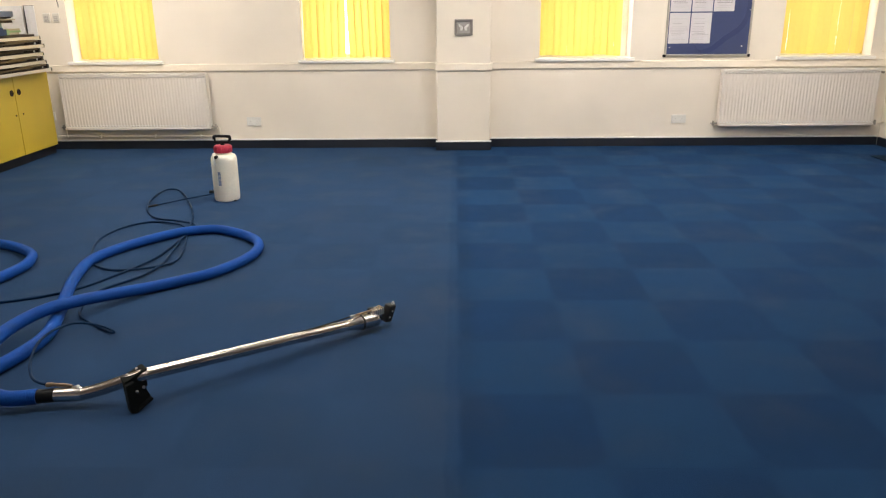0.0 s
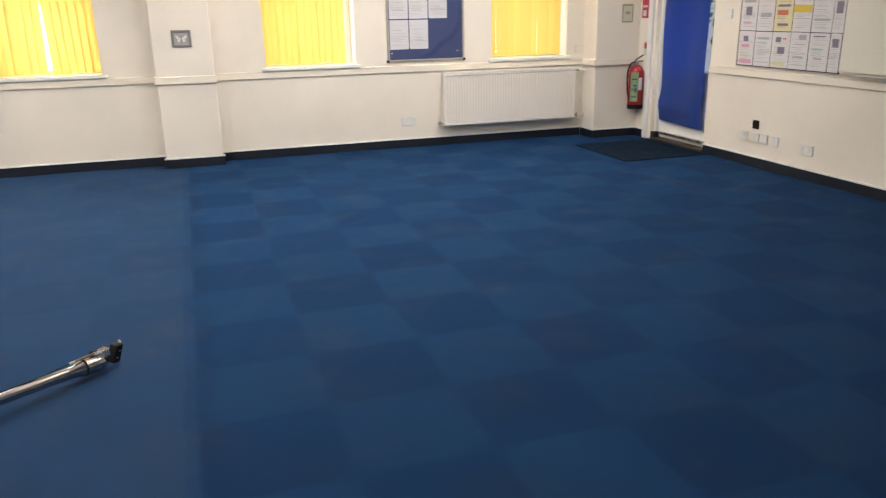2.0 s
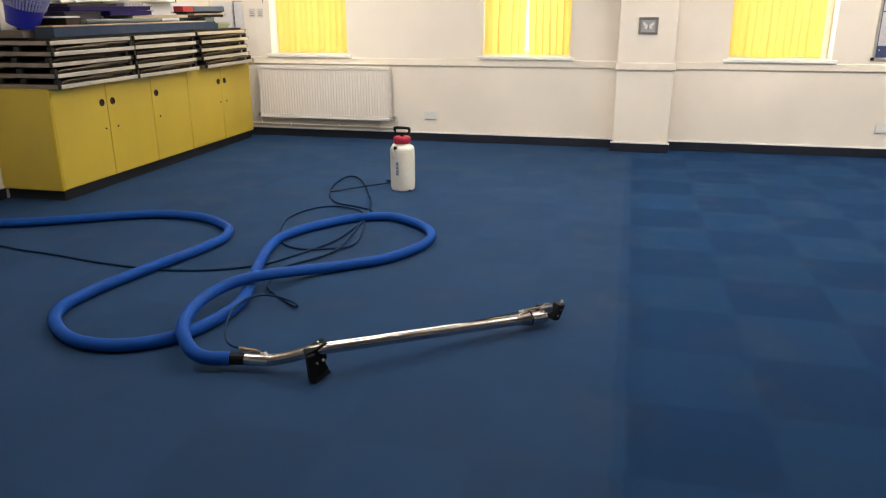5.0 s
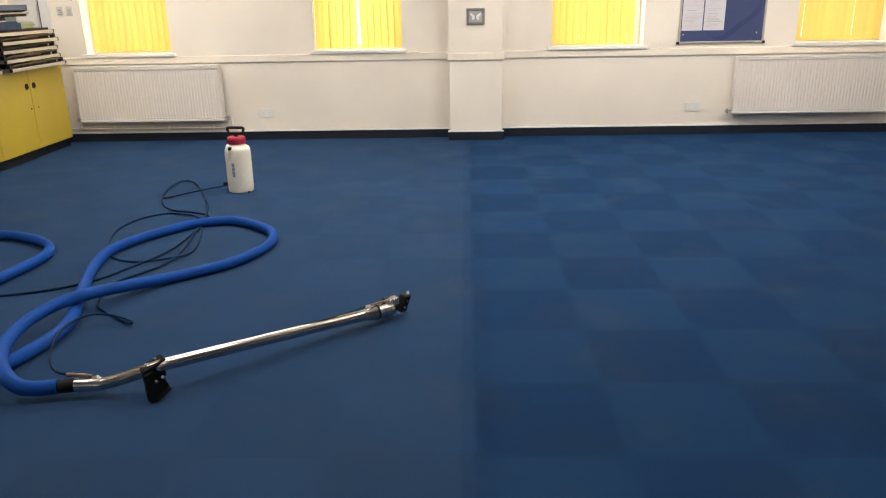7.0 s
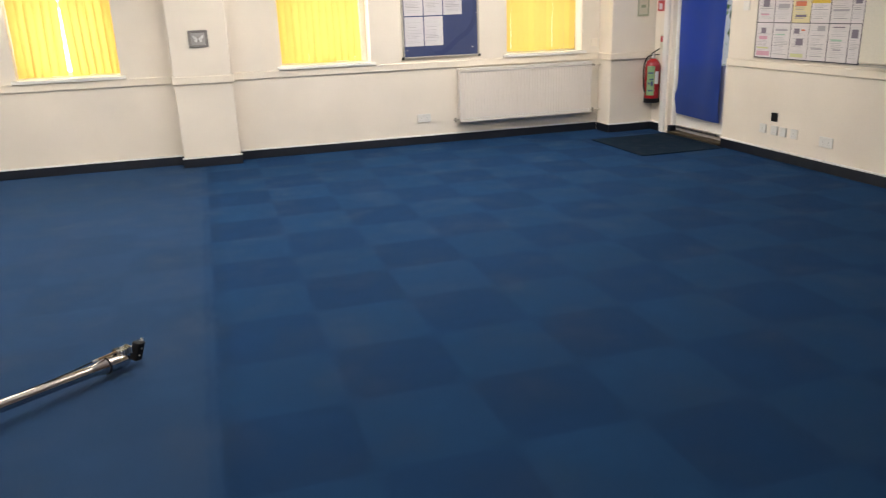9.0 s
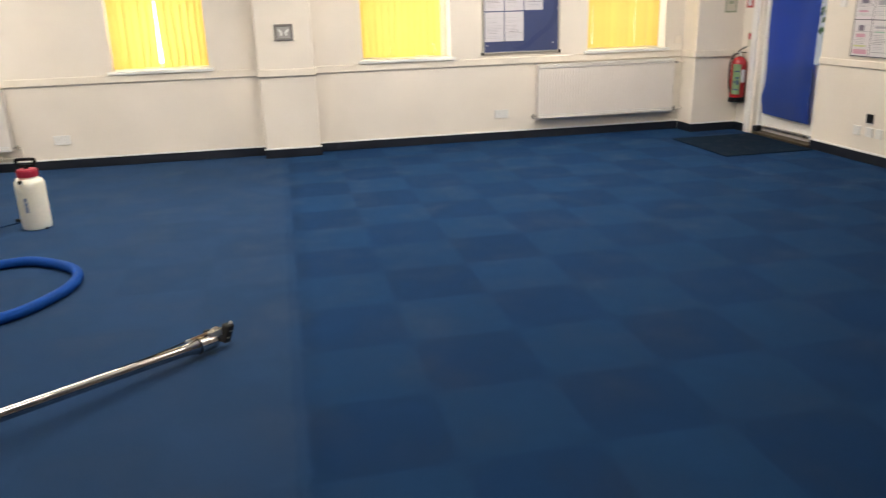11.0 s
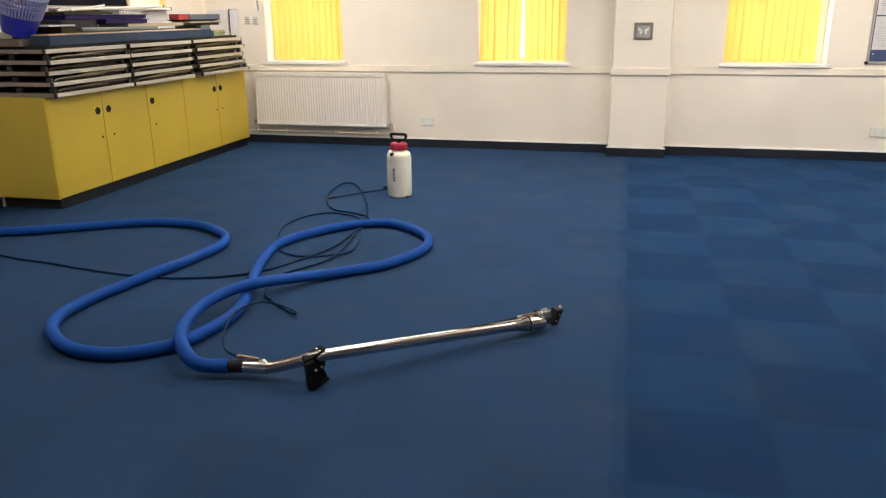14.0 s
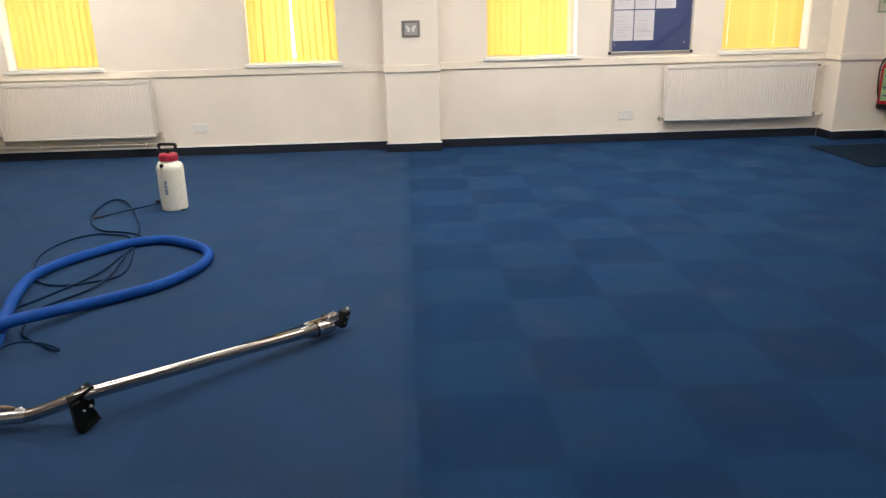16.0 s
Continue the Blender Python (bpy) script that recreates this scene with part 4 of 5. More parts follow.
def flat_item(name, x0, x1, y0, y1, z0, h, m, label, category, turn=0.0, rim=False):
    """A box, folder or shallow tray lying flat."""
    cx, cy = (x0 + x1) / 2, (y0 + y1) / 2
    t = thing(name, (cx, cy, z0), label, category, "clutter on the stack", turn)
    a, b = (x1 - x0) / 2, (y1 - y0) / 2
    if rim:
        part("base", box(-a + 0.02, a - 0.02, -b + 0.02, b - 0.02, 0, 0.006, 0.002), m, t)
        part("side", boxes([(-a, a, -b, -b + 0.012, 0.004, h), (-a, a, b - 0.012, b, 0.004, h), (-a, -a + 0.012, -b + 0.012, b - 0.012, 0.004, h), (a - 0.012, a, -b + 0.012, b - 0.012, 0.004, h)], 0.003), m, t)
        part("lip", boxes([(-a - 0.012, a + 0.012, -b - 0.012, -b, h - 0.006, h), (-a - 0.012, a + 0.012, b, b + 0.012, h - 0.006, h), (a, a + 0.012, -b, b, h - 0.006, h)], 0.002), m, t)
    else:
        part("cover", boxes([(-a, a, -b, b, 0, 0.004), (-a, a, -b, b, h - 0.004, h), (a - 0.004, a, -b, b, 0.004, h - 0.004), (-a, a - 0.004, -b, -b + 0.003, 0.004, h - 0.004)], 0.001), m, t)
        part("pages", box(-a + 0.006, a - 0.006, -b + 0.006, b - 0.006, 0.0045, h - 0.0045), M_CREAM_CARD if m is not M_CREAM_CARD else M_PAPER, t)
    return t


flat_item("brown_box", -4.62, -4.36, 4.82, 5.00, Z1, 0.052, M_TABLE_UNDER, "flat dark brown box on the boards", "box", 3)
flat_item("paper_pad", -4.64, -4.34, 4.66, 4.97, Z1 + 0.053, 0.012, M_PAPER, "white paper pad on a brown box", "paper pad", 2)
roll = thing("paper_roll", (-4.345, 5.03, Z1 + 0.021), "grey green roll of backing paper on the boards", "paper roll", "clutter on the stack")
part("roll", tube([(0, 0, 0), (0, 0.004, 0), (0.004, 1.04, -0.006)], [0.019, 0.021, 0.015], 14), M_GREYGREEN, roll, "", True)
part("end_core", tube([(0, -0.003, 0), (0, 0.0, 0)], 0.010, 10), M_GREEN, roll)
flat_item("card_folder", -4.72, -4.38, 5.05, 6.16, Z1, 0.030, M_CREAM_CARD, "long dull cream card folder", "folder", 0.6)
flat_item("card_folder", -4.70, -4.40, 5.74, 6.62, Z1 + 0.031, 0.028, M_CREAM_CARD, "dull cream card folder under the trays", "folder", -0.6)
flat_item("plastic_tray", -4.72, -4.40, 5.42, 6.03, Z1 + 0.060, 0.040, M_PURPLE, "purple blue plastic tray", "tray", 1, True)
flat_item("plastic_tray", -4.74, -4.42, 4.98, 6.03, Z1 + 0.101, 0.038, M_PURPLE, "purple blue plastic tray", "tray", -1, True)
flat_item("blue_crate", -4.74, -4.44, 4.93, 5.36, Z1 + 0.0305, 0.070, M_CRATE, "dark navy plastic crate on a folder", "crate", -1, True)
pad = flat_item("spiral_pad", -4.60, -4.405, 5.63, 5.94, Z1 + 0.140, 0.030, M_PAPER, "white spiral bound pad on the tray", "paper pad", 1)
for k in range(13):
    part("spiral", box(0.096, 0.100, -0.145 + 0.022 * k, -0.138 + 0.022 * k, 0.004, 0.028), M_PIC, pad)
flat_item("card_folder", -4.70, -4.43, 4.96, 5.58, Z1 + 0.140, 0.020, M_TABLE_UNDER, "dark brown folder on the trays", "folder", 1)
flat_item("grey_box", -4.66, -4.36, 6.88, 7.06, TOP + 0.057, 0.054, M_GREYGREEN, "low grey card box on the boards", "box", 0)
flat_item("card_folder", -4.58, -4.38, 6.62, 7.28, TOP + 0.112, 0.024, M_TABLE_UNDER, "dark brown folder on a pile", "folder", -1)
flat_item("card_folder", -4.56, -4.36, 6.66, 7.32, TOP + 0.137, 0.014, M_CREAM_CARD, "dull cream card folder on a pile", "folder", 1.2)
flat_item("black_tray", -4.56, -4.40, 6.62, 7.30, TOP + 0.152, 0.018, M_BLACK, "black plastic tray on a pile", "tray", -1, True)
flat_item("box_file", -4.51, -4.40, 6.56, 6.735, TOP + 0.171, 0.052, M_RED, "red box file on the black tray", "box file", -3)
flat_item("box_file", -4.53, -4.39, 6.745, 7.33, TOP + 0.171, 0.050, M_SLATE, "slate blue box file on the black tray", "box file", -1)
flat_item("card_folder", -4.72, -4.36, 7.08, 7.34, TOP, 0.020, M_CREAM_CARD, "cream card folder lying on the stack", "folder", 2)
flat_item("card_folder", -4.70, -4.36, 7.10, 7.37, TOP + 0.0205, 0.018, M_GREEN, "green card folder lying on the stack", "folder", -3)
flat_item("card_folder", -4.70, -4.36, 7.07, 7.36, TOP + 0.039, 0.018, M_CREAM_CARD, "cream card folder lying on the stack", "folder", 1)
radio = thing("desk_radio", (-4.742, 4.475, TOP), "small pale grey radio with a dark panel", "radio", "clutter on the stack")
part("case", box(-0.05, 0.05, -0.06, 0.07, 0, 0.12, 0.012, seg=2), M_GREY_PLATE, radio)
part("panel", box(0.0505, 0.054, -0.040, 0.045, 0.045, 0.098, 0.001), M_NAVY, radio, "dark blue front panel")
end_board = flat_item("wooden_board", -4.72, -4.43, 4.44, 4.76, TOP, 0.050, M_BROWN_CARD, "brown card box under the basket", "board", 0)


def basket():
    b = thing("waste_basket", (-4.556, 4.60, TOP + 0.049), "blue plastic waste basket with pale lattice sides", "waste basket")
    b.matrix_world = pose(-4.560, 4.600, TOP + 0.087, 2, 19, 4)
    r0, r1, h, solid = 0.112, 0.172, 0.30, 0.150
    rad = lambda z: r0 + (r1 - r0) * z / h
    part("cup", lathe([(r0 - 0.01, 0), (r0, 0.004), (rad(solid), solid), (rad(solid) - 0.005, solid), (r0 - 0.006, 0.008)], 40), M_BASKET, b, "solid blue lower part", True)
    for z in (0.186, 0.226, 0.266):
        ring = [(rad(z) * math.cos(a), rad(z) * math.sin(a), z) for a in (2 * math.pi * k / 40 for k in range(41))]
        part("hoop", tube(ring, 0.0050, 6), M_BASKET, b)
    for k in range(44):
        a = 2 * math.pi * k / 44
        c, s_ = math.cos(a), math.sin(a)
        part("rib", tube([(rad(solid) * c, rad(solid) * s_, solid - 0.004), (rad(h) * c, rad(h) * s_, h)], 0.0068, 6), M_BASKET_PALE, b)
    ring = [(r1 * math.cos(a), r1 * math.sin(a), h) for a in (2 * math.pi * k / 40 for k in range(41))]
    part("rim", tube(ring, 0.009, 8), M_BASKET_PALE, b, "", True)


basket()

# west wall above the cupboards
black_board = thing("blackboard", (XW, 4.95, 1.535), "dark blackboard in a wooden frame", "blackboard")
part("slate", boxes([(0, 0.018, 0.02, 1.40, 0.001, 0.95)]), mat("slate_black", (0.006, 0.006, 0.013), 0.7, vary=0.2, scale=3, spec=0.1), black_board)
part("frame", boxes([(0, 0.03, 0, 0.02, 0, 0.97), (0, 0.03, 1.40, 1.44, 0, 0.97), (0, 0.03, 0.02, 1.40, 0.95, 0.97)], 0.003), M_PINE, black_board, "varnished wooden frame")
ledge = thing("chalk_ledge", (XW, 5.30, 1.50), "long white ledge under the blackboard", "ledge")
part("shelf", box(0, 0.10, 0, 1.66, 0, 0.016, 0.004), M_WHITE, ledge)
part("lip", box(0.1, 0.108, 0, 1.66, 0.0, 0.024, 0.003), M_WHITE, ledge)
part("end_stop", box(0.0, 0.11, 1.661, 1.672, -0.004, 0.026, 0.002), M_BLACK, ledge)
for p0, p1 in (((-4.50, 5.14, 1.490), (-4.775, 5.94, 1.540)), ((-4.50, 4.98, 1.490), (-4.755, 6.84, 1.540))):
    pole = thing("white_pole", (0, 0, 0), "long white pole lying from the folders to the ledge", "pole", "poles")
    tip = Vector(p1) + (Vector(p1) - Vector(p0)).normalized() * 0.02
    part("pole", tube([p0, p1], 0.0105, 10), M_WHITE, pole, "", True)
    part("tip", tube([p1, tip], 0.0115, 10), M_BLACK, pole)
lean_board = thing("white_board", (XW + 0.01, 5.9, CT + 0.003), "large white panel leaning on the wall behind the boards", "panel")
bm = box(0, 0.016, 0, 1.555, 0, 0.634, 0.002)
bmesh.ops.transform(bm, matrix=pose(0.03, 0, 0, 0, -2.5, 0), verts=bm.verts)
part("sheet", bm, M_WBOARD, lean_board)
corner_panel = thing("white_board", (0, 0, CT + 0.005), "white panel standing against the wall in the corner", "panel")
part("sheet", box(-4.79, -4.535, 7.775, 7.788, 0, 0.64, 0.002), M_WBOARD, corner_panel)
lean_sheet = thing("leaning_sheet", (0, 0, CT + 0.005), "narrow white sheet with dark edge leaning in the corner", "panel")
part("sheet", box(-4.50, -4.40, 7.755, 7.763, 0, 0.64, 0.001), M_WBOARD, lean_sheet)
part("edge", boxes([(-4.508, -4.5005, 7.752, 7.766, 0, 0.644), (-4.50, -4.40, 7.754, 7.765, 0.6405, 0.644)]), M_BLACK_STEEL, lean_sheet)
strip_y = thing("yellow_strip", (XW, 6.93, 1.515), "yellow paper strip on the cream wall", "strip")
part("paper", boxes([(0, 0.003, 0, 0.11, 0, 0.8)]), mat("pale_yellow_paper", (0.70, 0.60, 0.20), 0.7, vary=0.05), strip_y)
hook = thing("wall_hook", (-4.165, YN, 1.50), "small dark hook on the cream wall", "hook")
part("hook", tube(smooth_path([(0, -0.004, 0.10), (0.002, -0.010, 0.05), (0.012, -0.014, 0.02), (0.006, -0.012, -0.01)], 4), 0.004, 6), M_BLACK, hook)


# ---------------------------------------------------------------- vacuum hose, wand and solution line
hose_run = [(-4.35, -1.2, 0.031), (-4.62, 1.2, 0.031), (-4.78, 2.6, 0.031), (-4.62, 3.4, 0.031), (-4.284, 3.695, 0.031), (-4.116, 3.766, 0.031), (-3.952, 3.845, 0.031),
            (-3.636, 4.031, 0.031), (-3.469, 4.121, 0.031), (-3.285, 4.19, 0.031), (-3.061, 4.197, 0.031), (-2.903, 4.158, 0.031), (-2.762, 4.079, 0.031), (-2.634, 3.972, 0.031),
            (-2.577, 3.875, 0.031), (-2.55, 3.775, 0.031), (-2.548, 3.686, 0.031), (-2.59, 3.423, 0.031), (-2.645, 3.212, 0.031), (-2.69, 3.009, 0.031), (-2.731, 2.821, 0.031),
            (-2.748, 2.62, 0.031), (-2.739, 2.519, 0.031), (-2.705, 2.429, 0.031), (-2.643, 2.344, 0.031), (-2.559, 2.269, 0.031), (-2.478, 2.217, 0.031), (-2.381, 2.178, 0.031),
            (-2.244, 2.169, 0.031), (-2.137, 2.199, 0.031)]
hose_loop = [(-2.029, 2.271, 0.031), (-1.954, 2.379, 0.031), (-1.909, 2.554, 0.031), (-1.896, 2.683, 0.031), (-1.911, 2.812, 0.031), (-1.962, 2.977, 0.031), (-2.037, 3.19, 0.031),
            (-2.111, 3.408, 0.031), (-2.17, 3.632, 0.031), (-2.196, 3.85, 0.031), (-2.132, 4.061, 0.031), (-2.008, 4.258, 0.031), (-1.86, 4.424, 0.031), (-1.673, 4.493, 0.031),
            (-1.559, 4.459, 0.031), (-1.42, 4.359, 0.031), (-1.321, 4.255, 0.031), (-1.266, 4.146, 0.031)]
hose_end = [(-1.246, 4.012, 0.03), (-1.276, 3.833, 0.03), (-1.393, 3.606, 0.03), (-1.526, 3.482, 0.03), (-1.654, 3.366, 0.034), (-1.772, 3.239, 0.05), (-1.865, 3.082, 0.078),
            (-1.916, 2.987, 0.092), (-1.963, 2.92, 0.094), (-2.004, 2.847, 0.09), (-2.031, 2.75, 0.086), (-2.035, 2.624, 0.085), (-2.002, 2.469, 0.088), (-1.935, 2.308, 0.094),
            (-1.858, 2.197, 0.088), (-1.788, 2.136, 0.068), (-1.73, 2.123, 0.052), (-1.671, 2.136, 0.046), (-1.645, 2.145, 0.045), (-1.615, 2.15, 0.045)]
vac_hose = thing("vacuum_hose", (0, 0, 0), "thick blue vacuum hose lying in loops on the carpet", "hose")
run = smooth_path(hose_run + hose_loop + hose_end, 9)
run = [sum((run[min(max(k + d, 0), len(run) - 1)] for d in range(-q, q + 1)), Vector()) / (2 * q + 1) for k in range(len(run)) for q in (min(2, k, len(run) - 1 - k),)]
ribbed_run = []
for p, q in zip(run, run[1:]):
    steps = max(1, round((q - p).length / 0.0045))
    ribbed_run += [p.lerp(q, k / steps) for k in range(steps)]
part("hose", tube(ribbed_run, 0.0296, 16, ribs=0.035), M_HOSE, vac_hose, "", True)
part("cuff", tube([(-1.656, 2.146, 0.044), (-1.651, 2.147, 0.044), (-1.646, 2.148, 0.044), (-1.555, 2.160, 0.046), (-1.550, 2.161, 0.046)], [0.030, 0.030, 0.027, 0.027, 0.026], 18), M_BLACK, vac_hose, "black rubber hose cuff", True)


def wand():
    w = thing("cleaning_wand", (-1.21, 2.15, 0), "chrome carpet cleaning wand lying on the carpet", "cleaning wand")
    o = Vector((-1.21, 2.15, 0))
    P = lambda *q: Vector(q) - o
    H, E = P(-1.207, 2.182, 0.122), P(-0.460, 2.841, 0.053)
    lower = smooth_path([P(-1.552, 2.161, 0.046), P(-1.500, 2.170, 0.043), P(-1.443, 2.170, 0.049), P(-1.365, 2.170, 0.071), P(-1.294, 2.170, 0.096), P(-1.245, 2.172, 0.112), H, H + (E - H) * 0.04], 8)
    part("bent_tube", tube(lower, 0.0252, 20), M_CHROME, w, "", True)
    along = (E - H).normalized()
    n = 14
    part("straight_tube", tube([H + (E - H) * k / n for k in range(n + 1)], 0.0252, 20), M_CHROME, w, "", True)
    part("ferrule", tube([P(-1.558, 2.159, 0.046), P(-1.553, 2.160, 0.046), P(-1.462, 2.170, 0.046), P(-1.452, 2.170, 0.047)], [0.0255, 0.0275, 0.0275, 0.0255], 20), M_POLISH, w, "polished steel ferrule", True)
    collar = [E - along * 0.10, E - along * 0.05, E - along * 0.012, E - along * 0.002]
    part("cone", tube(collar, [0.0235, 0.027, 0.034, 0.0355], 20), M_CHROME, w, "", True)
    part("band", tube([E - along * 0.002, E + along * 0.005], 0.038, 20), M_BLACK, w, "black band")
    side = along.cross(Vector((0, 0, 1))).normalized()
    up = Vector((0, 0, 1))
    head = [E + along * 0.005, E + along * 0.055, E + along * 0.088, E + along * 0.108 + up * 0.006]
    part("head", tube(smooth_path(head, 4), [0.036] * 5 + [0.0355, 0.035, 0.034, 0.033, 0.031, 0.028, 0.024, 0.019], 20), M_CHROME, w, "", True)
    for s in (0.012, 0.054):
        part("head_ring", tube([E + along * s, E + along * (s + 0.004)], 0.0368, 20), M_POLISH, w)
    frame3 = Matrix((along, side, up)).transposed().to_4x4()
    lip_m = Matrix.Translation(P(-0.340, 2.938, 0.060)) @ frame3 @ Matrix(((1, 0, 0.42, 0), (0, 1, 0, 0), (0, 0, 1, 0), (0, 0, 0, 1)))      # it leans forwards
    bm = box(-0.016, 0.018, -0.026, 0.026, -0.036, 0.042, 0.004)
    bmesh.ops.transform(bm, matrix=lip_m, verts=bm.verts)
    part("squeegee_lip", bm, M_BLACK, w, "black plastic floor lip")
    for dx, dz in ((-0.004, -0.012), (0.002, 0.016)):
        part("screw", lathe([(0.004, 0), (0.004, 0.002), (0.002, 0.003)], 8, m=lip_m @ Matrix.Translation((dx, 0.0262, dz)) @ pose(0, 0, 0, -90)), M_STEEL, w)
    fan = boxes([(0.068 + 0.012 * k, 0.074 + 0.012 * k, -0.020, 0.022, 0.024, 0.050 + 0.002 * k) for k in range(5)], 0.001)
    bmesh.ops.transform(fan, matrix=Matrix.Translation(E) @ frame3, verts=fan.verts)
    part("jet_fins", fan, M_STEEL, w, "bright steel jet fins")
    spring = [E + along * (0.062 + 0.060 * k / 60) + up * (0.044 + 0.007 * math.sin(k * 0.8)) + side * 0.012 * math.cos(k * 0.8) for k in range(61)]
    part("jet_spring", tube(spring, 0.0022, 6), M_STEEL, w)
    bm = box(0.058, 0.090, -0.030, -0.006, 0.036, 0.054, 0.004)
    bmesh.ops.transform(bm, matrix=Matrix.Translation(E) @ frame3, verts=bm.verts)
    part("jet_block", bm, M_BLACK, w, "black jet block")
    part("jet_tip", lathe([(0.007, -0.004), (0.008, 0.004), (0.005, 0.014)], 10, m=Matrix.Translation(P(-0.316, 2.956, 0.098))), M_PLASTIC_W, w, "white jet tip")
    feed = smooth_path([H + along * 0.62 + up * 0.025, H + along * 0.74 + up * 0.027, E - along * 0.16 + up * 0.032, E - along * 0.055 + up * 0.041], 6)
    part("feed_line", tube(feed, 0.0030, 8), M_BLACK, w, "thin black feed line", True)
    part("feed_ferrule", tube([E - along * 0.055 + up * 0.041, E - along * 0.030 + up * 0.042], 0.0052, 10), M_STEEL, w, "", True)
    part("feed_nut", tube([E - along * 0.030 + up * 0.042, E + along * 0.060 + up * 0.047], 0.0056, 8), M_BRASS, w, "brass feed coupling", True)
    part("valve_nut", tube([P(-1.592, 2.176, 0.080), P(-1.586, 2.176, 0.081), P(-1.566, 2.176, 0.083)], [0.008, 0.0105, 0.009], 8), M_BRASS, w, "brass coupling nut")
    part("valve_body", tube([P(-1.566, 2.176, 0.083), P(-1.520, 2.176, 0.080), P(-1.492, 2.176, 0.075)], [0.0065, 0.008, 0.006], 10), M_BRASS, w, "", True)
    part("valve_stub", tube([P(-1.500, 2.174, 0.060), P(-1.466, 2.172, 0.072), P(-1.462, 2.172, 0.073)], [0.011, 0.011, 0.007], 10), M_STEEL, w, "", True)
    # black grip plate clamped on the tube, standing on the carpet
    cross = Vector((along.x, along.y, 0)).normalized()
    out_ = Vector((cross.y, -cross.x, 0))
    gm = Matrix.Translation(P(-1.230, 2.158, 0.0)) @ Matrix((cross, out_, up)).transposed().to_4x4()
    lean = Matrix(((1, 0, 0, 0), (0, 1, -0.18, 0.026), (0, 0, 1, 0), (0, 0, 0, 1)))      # the plate leans towards its foot

    def slab(prof, y0, y1, m):
        bm = bmesh.new()
        a, b = ([bm.verts.new((px, y, pz)) for px, pz in prof] for y in (y0, y1))
        bm.faces.new(a), bm.faces.new(b[::-1])
        for k in range(len(prof)):
            bm.faces.new((a[k], a[(k + 1) % len(prof)], b[(k + 1) % len(prof)], b[k]))
        bmesh.ops.bevel(bm, geom=bm.edges[:], offset=0.002, segments=2, affect="EDGES")
        bmesh.ops.transform(bm, matrix=gm @ m, verts=bm.verts)
        return bm

    grip = part("grip_plate", slab([(-0.050, 0.006), (-0.034, 0.0), (-0.026, 0.0), (0.036, 0.030), (0.036, 0.046), (0.026, 0.066), (0.028, 0.142), (-0.052, 0.118)], -0.012, 0.0, lean), M_GRIP, w, "black plastic grip plate")
    part("grip_rib", slab([(-0.051, 0.008), (-0.030, 0.001), (-0.021, 0.004), (-0.019, 0.120), (-0.052, 0.112)], 0.001, 0.026, lean), M_GRIP, grip)
    part("grip_block", slab([(-0.028, 0.070), (0.033, 0.082), (0.033, 0.140), (-0.030, 0.120)], 0.001, 0.006, lean), M_GRIP, grip)
    part("grip_foot", slab([(-0.020, 0.004), (0.038, 0.032), (0.037, 0.041), (-0.020, 0.014)], 0.001, 0.024, lean), M_GRIP, grip)
    top = slab([(-0.052, 0.112), (-0.052, 0.126), (0.036, 0.158), (0.036, 0.144)], -0.046, 0.012, Matrix() @ Matrix.Translation((0.004, 0, -0.006)))
    part("clamp_top", top, M_GRIP, w, "black clamp over the tube")
    for px, py, pz in ((-0.024, -0.030, 0.126), (0.014, -0.030, 0.140)):
        part("clamp_bolt", lathe([(0.005, 0), (0.005, 0.006), (0.003, 0.008)], 10, m=gm @ Matrix.Translation((px, py, pz))), M_STEEL, w)
    for px, pz in ((-0.010, 0.072), (0.017, 0.082)):
        part("bolt", lathe([(0.0065, 0), (0.0065, 0.004), (0.003, 0.006)], 10, m=gm @ lean @ Matrix.Translation((px, 0.006, pz)) @ pose(0, 0, 0, -90)), M_STEEL, grip, "bright steel bolt")


wand()
line_run = [(-4.2, -1, 0.007), (-4.45, 1.6, 0.007), (-4.5, 2.8, 0.007), (-4.3, 3.27, 0.007), (-3.93, 3.35, 0.007), (-3.68, 3.31, 0.007), (-3.44, 3.28, 0.007), (-2.99, 3.2, 0.007),
            (-2.6, 3.18, 0.007), (-2.29, 3.26, 0.007), (-2.08, 3.42, 0.007), (-1.96, 3.65, 0.007), (-1.88, 3.82, 0.011), (-1.84, 4, 0.011), (-1.84, 4.35, 0.007)]
line_loops = [(-1.88, 4.65, 0.007), (-1.99, 5.04, 0.012), (-2.28, 5.65, 0.016), (-2.44, 5.73, 0.018), (-2.44, 5.38, 0.014), (-2.34, 5.07, 0.01), (-2.2, 4.87, 0.007), (-2.03, 4.8, 0.007),
              (-1.87, 4.71, 0.007), (-1.88, 4.59, 0.013), (-1.97, 4.68, 0.015), (-2.17, 4.77, 0.007), (-2.3, 4.69, 0.007), (-2.37, 4.52, 0.007), (-2.37, 4.29, 0.007), (-2.26, 3.97, 0.007),
              (-2.14, 3.79, 0.007), (-1.98, 3.72, 0.007), (-1.78, 3.75, 0.018), (-1.71, 3.89, 0.007)]
